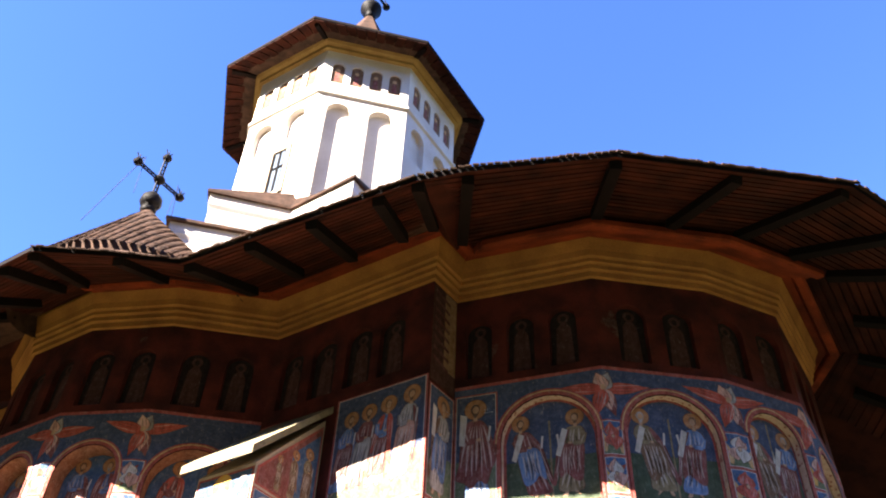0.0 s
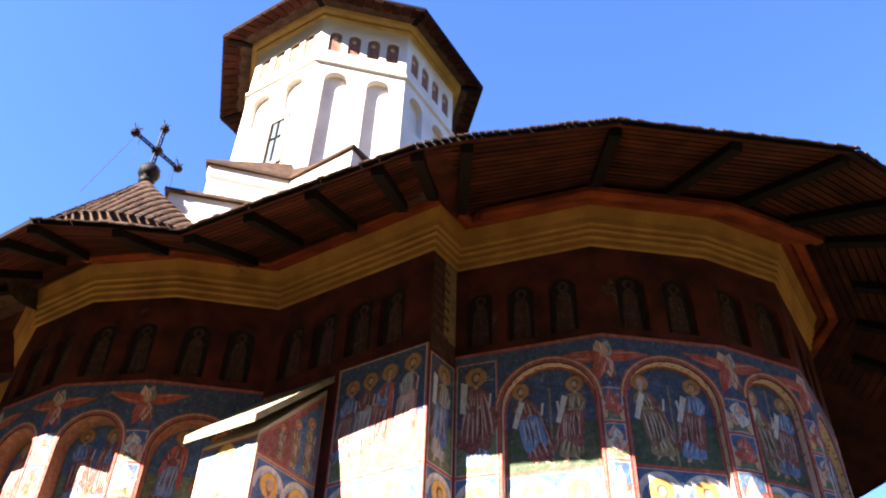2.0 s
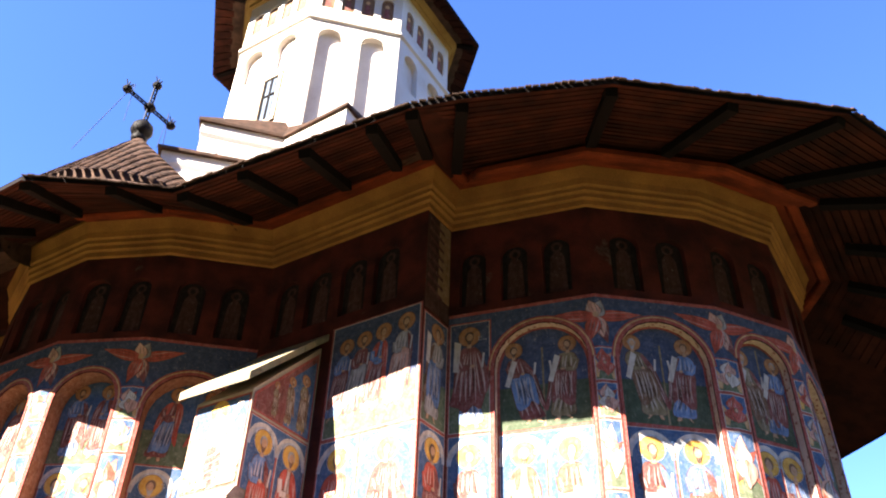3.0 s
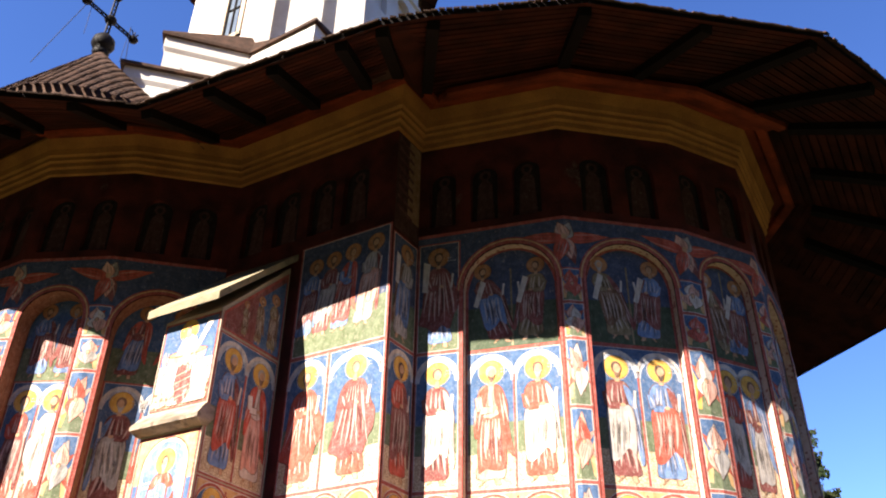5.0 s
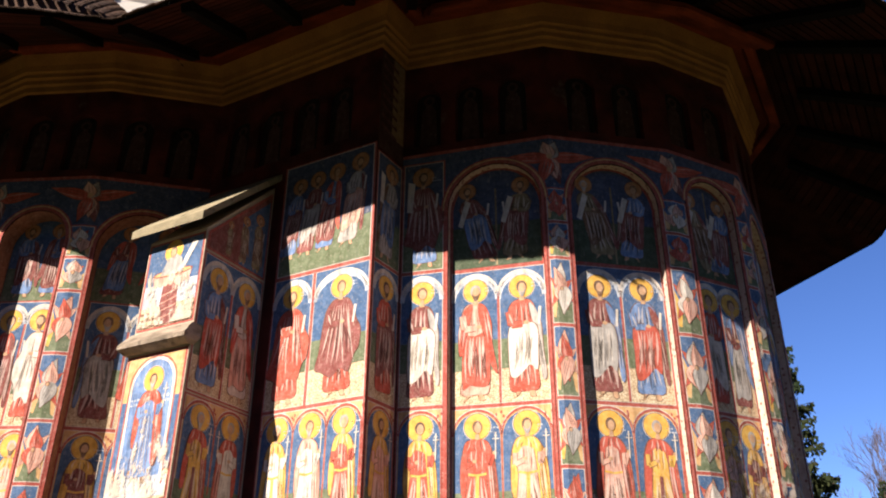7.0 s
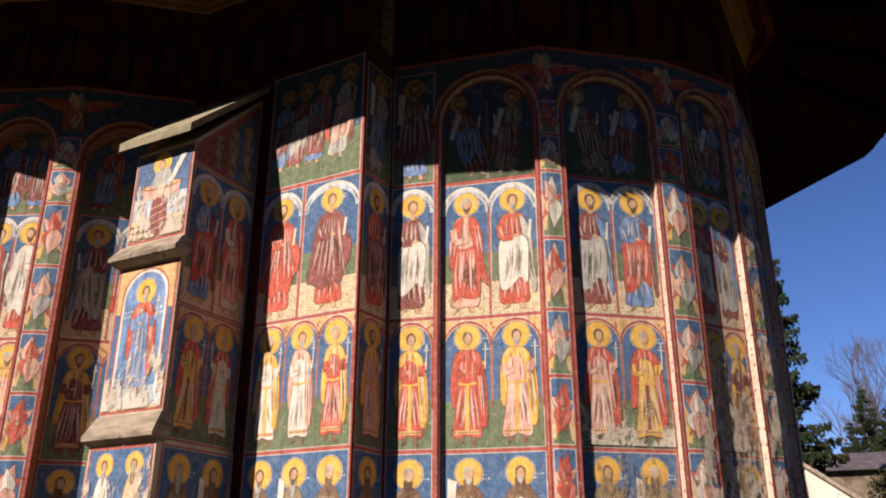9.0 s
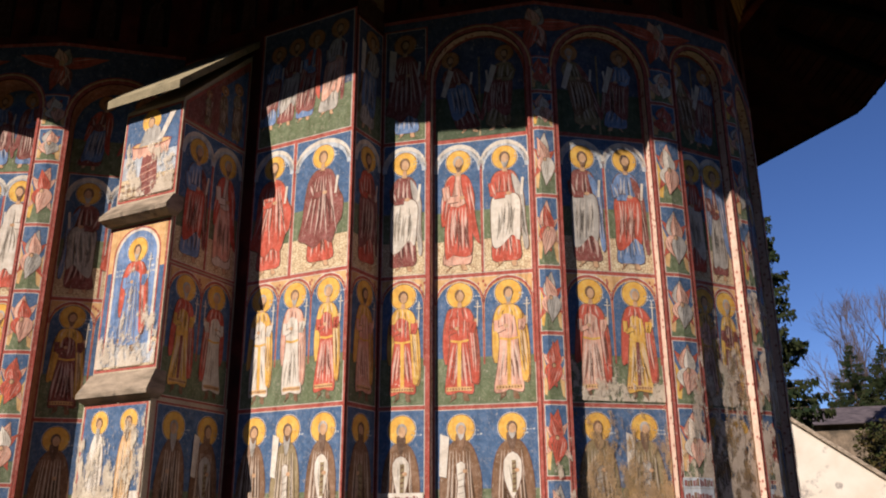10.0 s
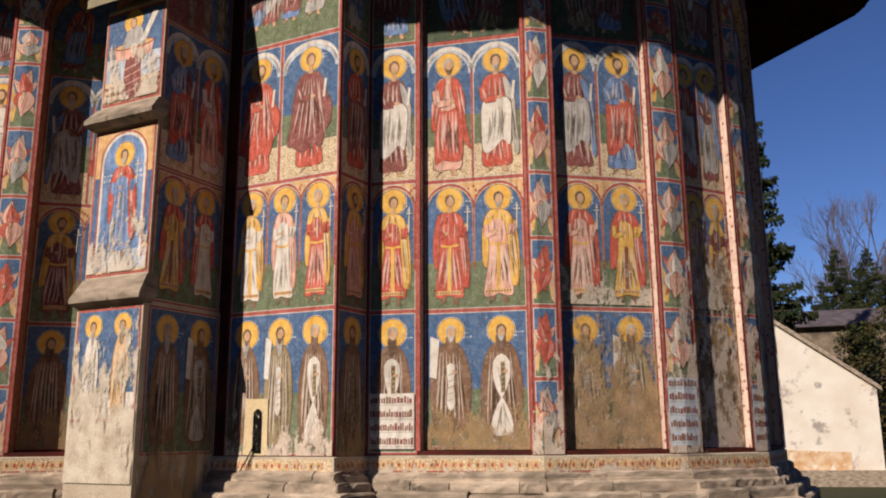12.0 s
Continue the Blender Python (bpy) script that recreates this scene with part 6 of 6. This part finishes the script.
tagged(part("sky_block_wall", bm, PLASTER_OLD), "plain tall plastered wall, unseen, added to block low sky light", "wall", kind="structure")

# perimeter building with a slate roof
range_ = tagged(new("perimeter_building"), "long stone perimeter building with a dark slate roof", "building")
P0, P1 = bearing(22.0, 84.0), bearing(44.0, 92.0)
d2 = (P1 - P0).normalized()
o2 = Vector((d2.y, -d2.x, 0))
bm = bmesh.new()
box(bm, [P0 - Vector((0, 0, 2)), P1 - Vector((0, 0, 2)), P1 - o2 * 6 - Vector((0, 0, 2)), P0 - o2 * 6 - Vector((0, 0, 2))], (0, 0, 13.0))
part("wall", bm, RUBBLE, range_)
bm = bmesh.new()
box(bm, [P0 + o2 * 0.6 + Vector((0, 0, 10.8)), P1 + o2 * 0.6 + Vector((0, 0, 11.1)), P1 - o2 * 2.4 + Vector((0, 0, 12.8)), P0 - o2 * 2.4 + Vector((0, 0, 12.5))], (0, 0, 0.12))
part("roof", bm, SLATE, range_)


def leaf_cloud(name, quads, material, parent):
    me = bpy.data.meshes.new(name)
    verts, faces = [], []
    for c, a, b in quads:
        i = len(verts)
        verts += [c - a - b, c + a - b * 0.6, c + a * 0.4 + b, c - a * 0.8 + b * 0.7]
        faces.append((i, i + 1, i + 2, i + 3))
    me.from_pydata(verts, [], faces)
    me.materials.append(material)
    ob = new(name, me)
    ob.parent = parent
    ob["kind"] = "stuff"
    return ob


def spruce(place, h, radius, seed, label, dense=1.0, group=""):
    """Tapered trunk, whorls of drooping limbs, needle sprays hanging from them."""
    r = random.Random(seed)
    tree = tagged(new("spruce_tree"), label, "tree", group)
    bm = bmesh.new()
    lathe(bm, place, (0, 0, 1), [(h * 0.016, 0), (h * 0.011, h * 0.4), (h * 0.006, h * 0.8), (0.02, h)], 9)
    part("trunk", bm, BARK, tree)
    limbs, quads = bmesh.new(), []
    g = h / 18.0
    z = h * 0.06
    while z < h * 0.985:
        f = 1 - z / h
        reach = radius * (f ** 0.8) * r.uniform(0.72, 1.12)
        for k in range(6 if f > 0.15 else 4):
            a = r.uniform(0, math.tau)
            ln = reach * r.uniform(0.55, 1.1) + 0.12
            d = Vector((math.cos(a), math.sin(a), 0))
            pts = [place + Vector((0, 0, z)) + d * ln * t + Vector((0, 0, -0.32 * ln * t + 0.25 * ln * t * t)) for t in (0, 0.35, 0.7, 1.0)]
            tube(limbs, pts, 0.018 * g * (0.4 + f), 4)
            steps = max(3, int(ln / g * 20 * dense))
            side = Vector((-d.y, d.x, 0))
            for q in range(steps):
                t = 0.15 + 0.85 * (q + r.random()) / steps
                c = place + Vector((0, 0, z)) + d * ln * t + Vector((0, 0, -0.32 * ln * t + 0.25 * ln * t * t))
                spread = 0.32 * ln * (1.05 - t) + 0.07 * g
                for w in range(4):
                    o = side * r.uniform(-1, 1) * spread
                    c2 = c + o + Vector((0, 0, -abs(o.length) * 0.45 - g * r.uniform(0, 0.5) * r.random()))
                    quads.append((c2, (d * 0.6 + side * r.uniform(-0.7, 0.7) + Vector((0, 0, r.uniform(-0.5, 0.1)))).normalized() * g * r.uniform(0.035, 0.08), Vector((r.uniform(-0.3, 0.3), r.uniform(-0.3, 0.3), -1)).normalized() * g * r.uniform(0.03, 0.12)))
        z += h * 0.021 * r.uniform(0.8, 1.25)
    part("limbs", limbs, BARK, tree)["kind"] = "stuff"
    leaf_cloud("needles", quads, NEEDLES, tree)


spruce(bearing(25.0, 66), 29.9, 5.6, 1, "tall dark spruce with drooping branches")
for k, (b, dd, hh) in enumerate(((28.9, 104, 17.5), (29.8, 102, 20.5), (30.7, 106, 18.0), (31.5, 102, 20.5), (28.1, 112, 14.0), (32.4, 106, 18.0), (33.4, 104, 20.0))):
    spruce(bearing(b, dd), hh * 1.06, hh * 0.34, 20 + k, "distant dark spruce on the hillside", 0.7, "spruces behind the perimeter building")


def bare_tree(place, h, seed):
    r = random.Random(seed)
    tree = tagged(new("bare_tree"), "leafless tree with fine spreading twigs", "tree")
    trunk, crown = bmesh.new(), bmesh.new()

    def grow(p, d, ln, rad, depth):
        q = p + d * ln
        side = d.orthogonal().normalized()
        bm_ = trunk if depth < 2 else crown
        lathe(bm_, p, d, [(rad, 0), (rad * 0.7, ln)], 5 if depth < 3 else 3)
        if depth >= 7:
            return
        for k in range(3 if depth else 4):
            turn = Matrix.Rotation(r.uniform(0, math.tau), 3, d)
            nd = (d + (turn @ side) * r.uniform(0.2, 0.58) + Vector((0, 0, 0.16))).normalized()
            grow(p.lerp(q, r.uniform(0.55, 1.0)), nd, ln * r.uniform(0.6, 0.82), max(rad * 0.58, 0.012), depth + 1)

    grow(place, Vector((0, 0, 1)), h * 0.3, h * 0.016, 0)
    part("trunk", trunk, BARK, tree)
    part("crown", crown, TWIGS, tree)["kind"] = "stuff"


bare_tree(bearing(30.6, 116), 33.5, 5)
bare_tree(bearing(33.2, 118), 32.5, 6)

# creeper on the perimeter wall and a shrub behind the annexe
rl = random.Random(9)
creeper = tagged(new("creeper"), "dense creeper with dark green and rusty leaves", "shrub")
quads = []
for k in range(9000):
    a, b = rl.uniform(0, math.tau), math.acos(rl.uniform(-1, 1))
    rr = rl.uniform(0.75, 1.0)
    c = bearing(32.7, 72) + Vector((5.2 * rr * math.cos(a) * math.sin(b), 3.0 * rr * math.sin(a) * math.sin(b), 5.0 + 5.6 * rr * math.cos(b)))
    c += Vector((0.5 * math.sin(c.z * 2.1), 0, 0.4 * math.sin(c.x * 2.7)))
    v = Vector((rl.uniform(-1, 1), rl.uniform(-1, 1), rl.uniform(-1, 1))).normalized()
    quads.append((c, v * rl.uniform(0.08, 0.18), v.orthogonal().normalized() * rl.uniform(0.08, 0.16)))
leaf_cloud("leaves", quads, IVY, creeper)
bm = bmesh.new()
for k in range(9):
    tube(bm, [bearing(32.7, 72) + Vector((rl.uniform(-0.4, 0.4), 0, 0)), bearing(32.7, 72) + Vector((rl.uniform(-2, 2), rl.uniform(-1, 1), rl.uniform(4, 8)))], 0.05, 5)
part("stems", bm, BARK, creeper)

# wooded hills all round the valley, made much higher behind the camera to cut sky fill
bm = bmesh.new()
N = 96
rings = [(150, 0.0), (190, 0.45), (250, 0.8), (330, 1.0)]
vs = []
for rad, f in rings:
    row = []
    for k in range(N):
        a = math.tau * k / N
        ahead = 0.5 + 0.5 * math.cos(a - radians(25))
        top = 22 + 150 * (1 - ahead) ** 0.8 + 7 * math.sin(3 * a + 1) + 4 * math.sin(11 * a) + 2.5 * math.sin(29 * a)
        row.append(bm.verts.new((rad * math.sin(a), rad * math.cos(a), top * f - 1)))
    vs.append(row)
for a_, b_ in zip(vs, vs[1:]):
    for k in range(N):
        bm.faces.new((a_[k], b_[k], b_[(k + 1) % N], a_[(k + 1) % N]))
tagged(part("backdrop_hills", bm, FOREST), "wooded hills round the valley, raised on the unseen side to block sky light", "hills", kind="structure")
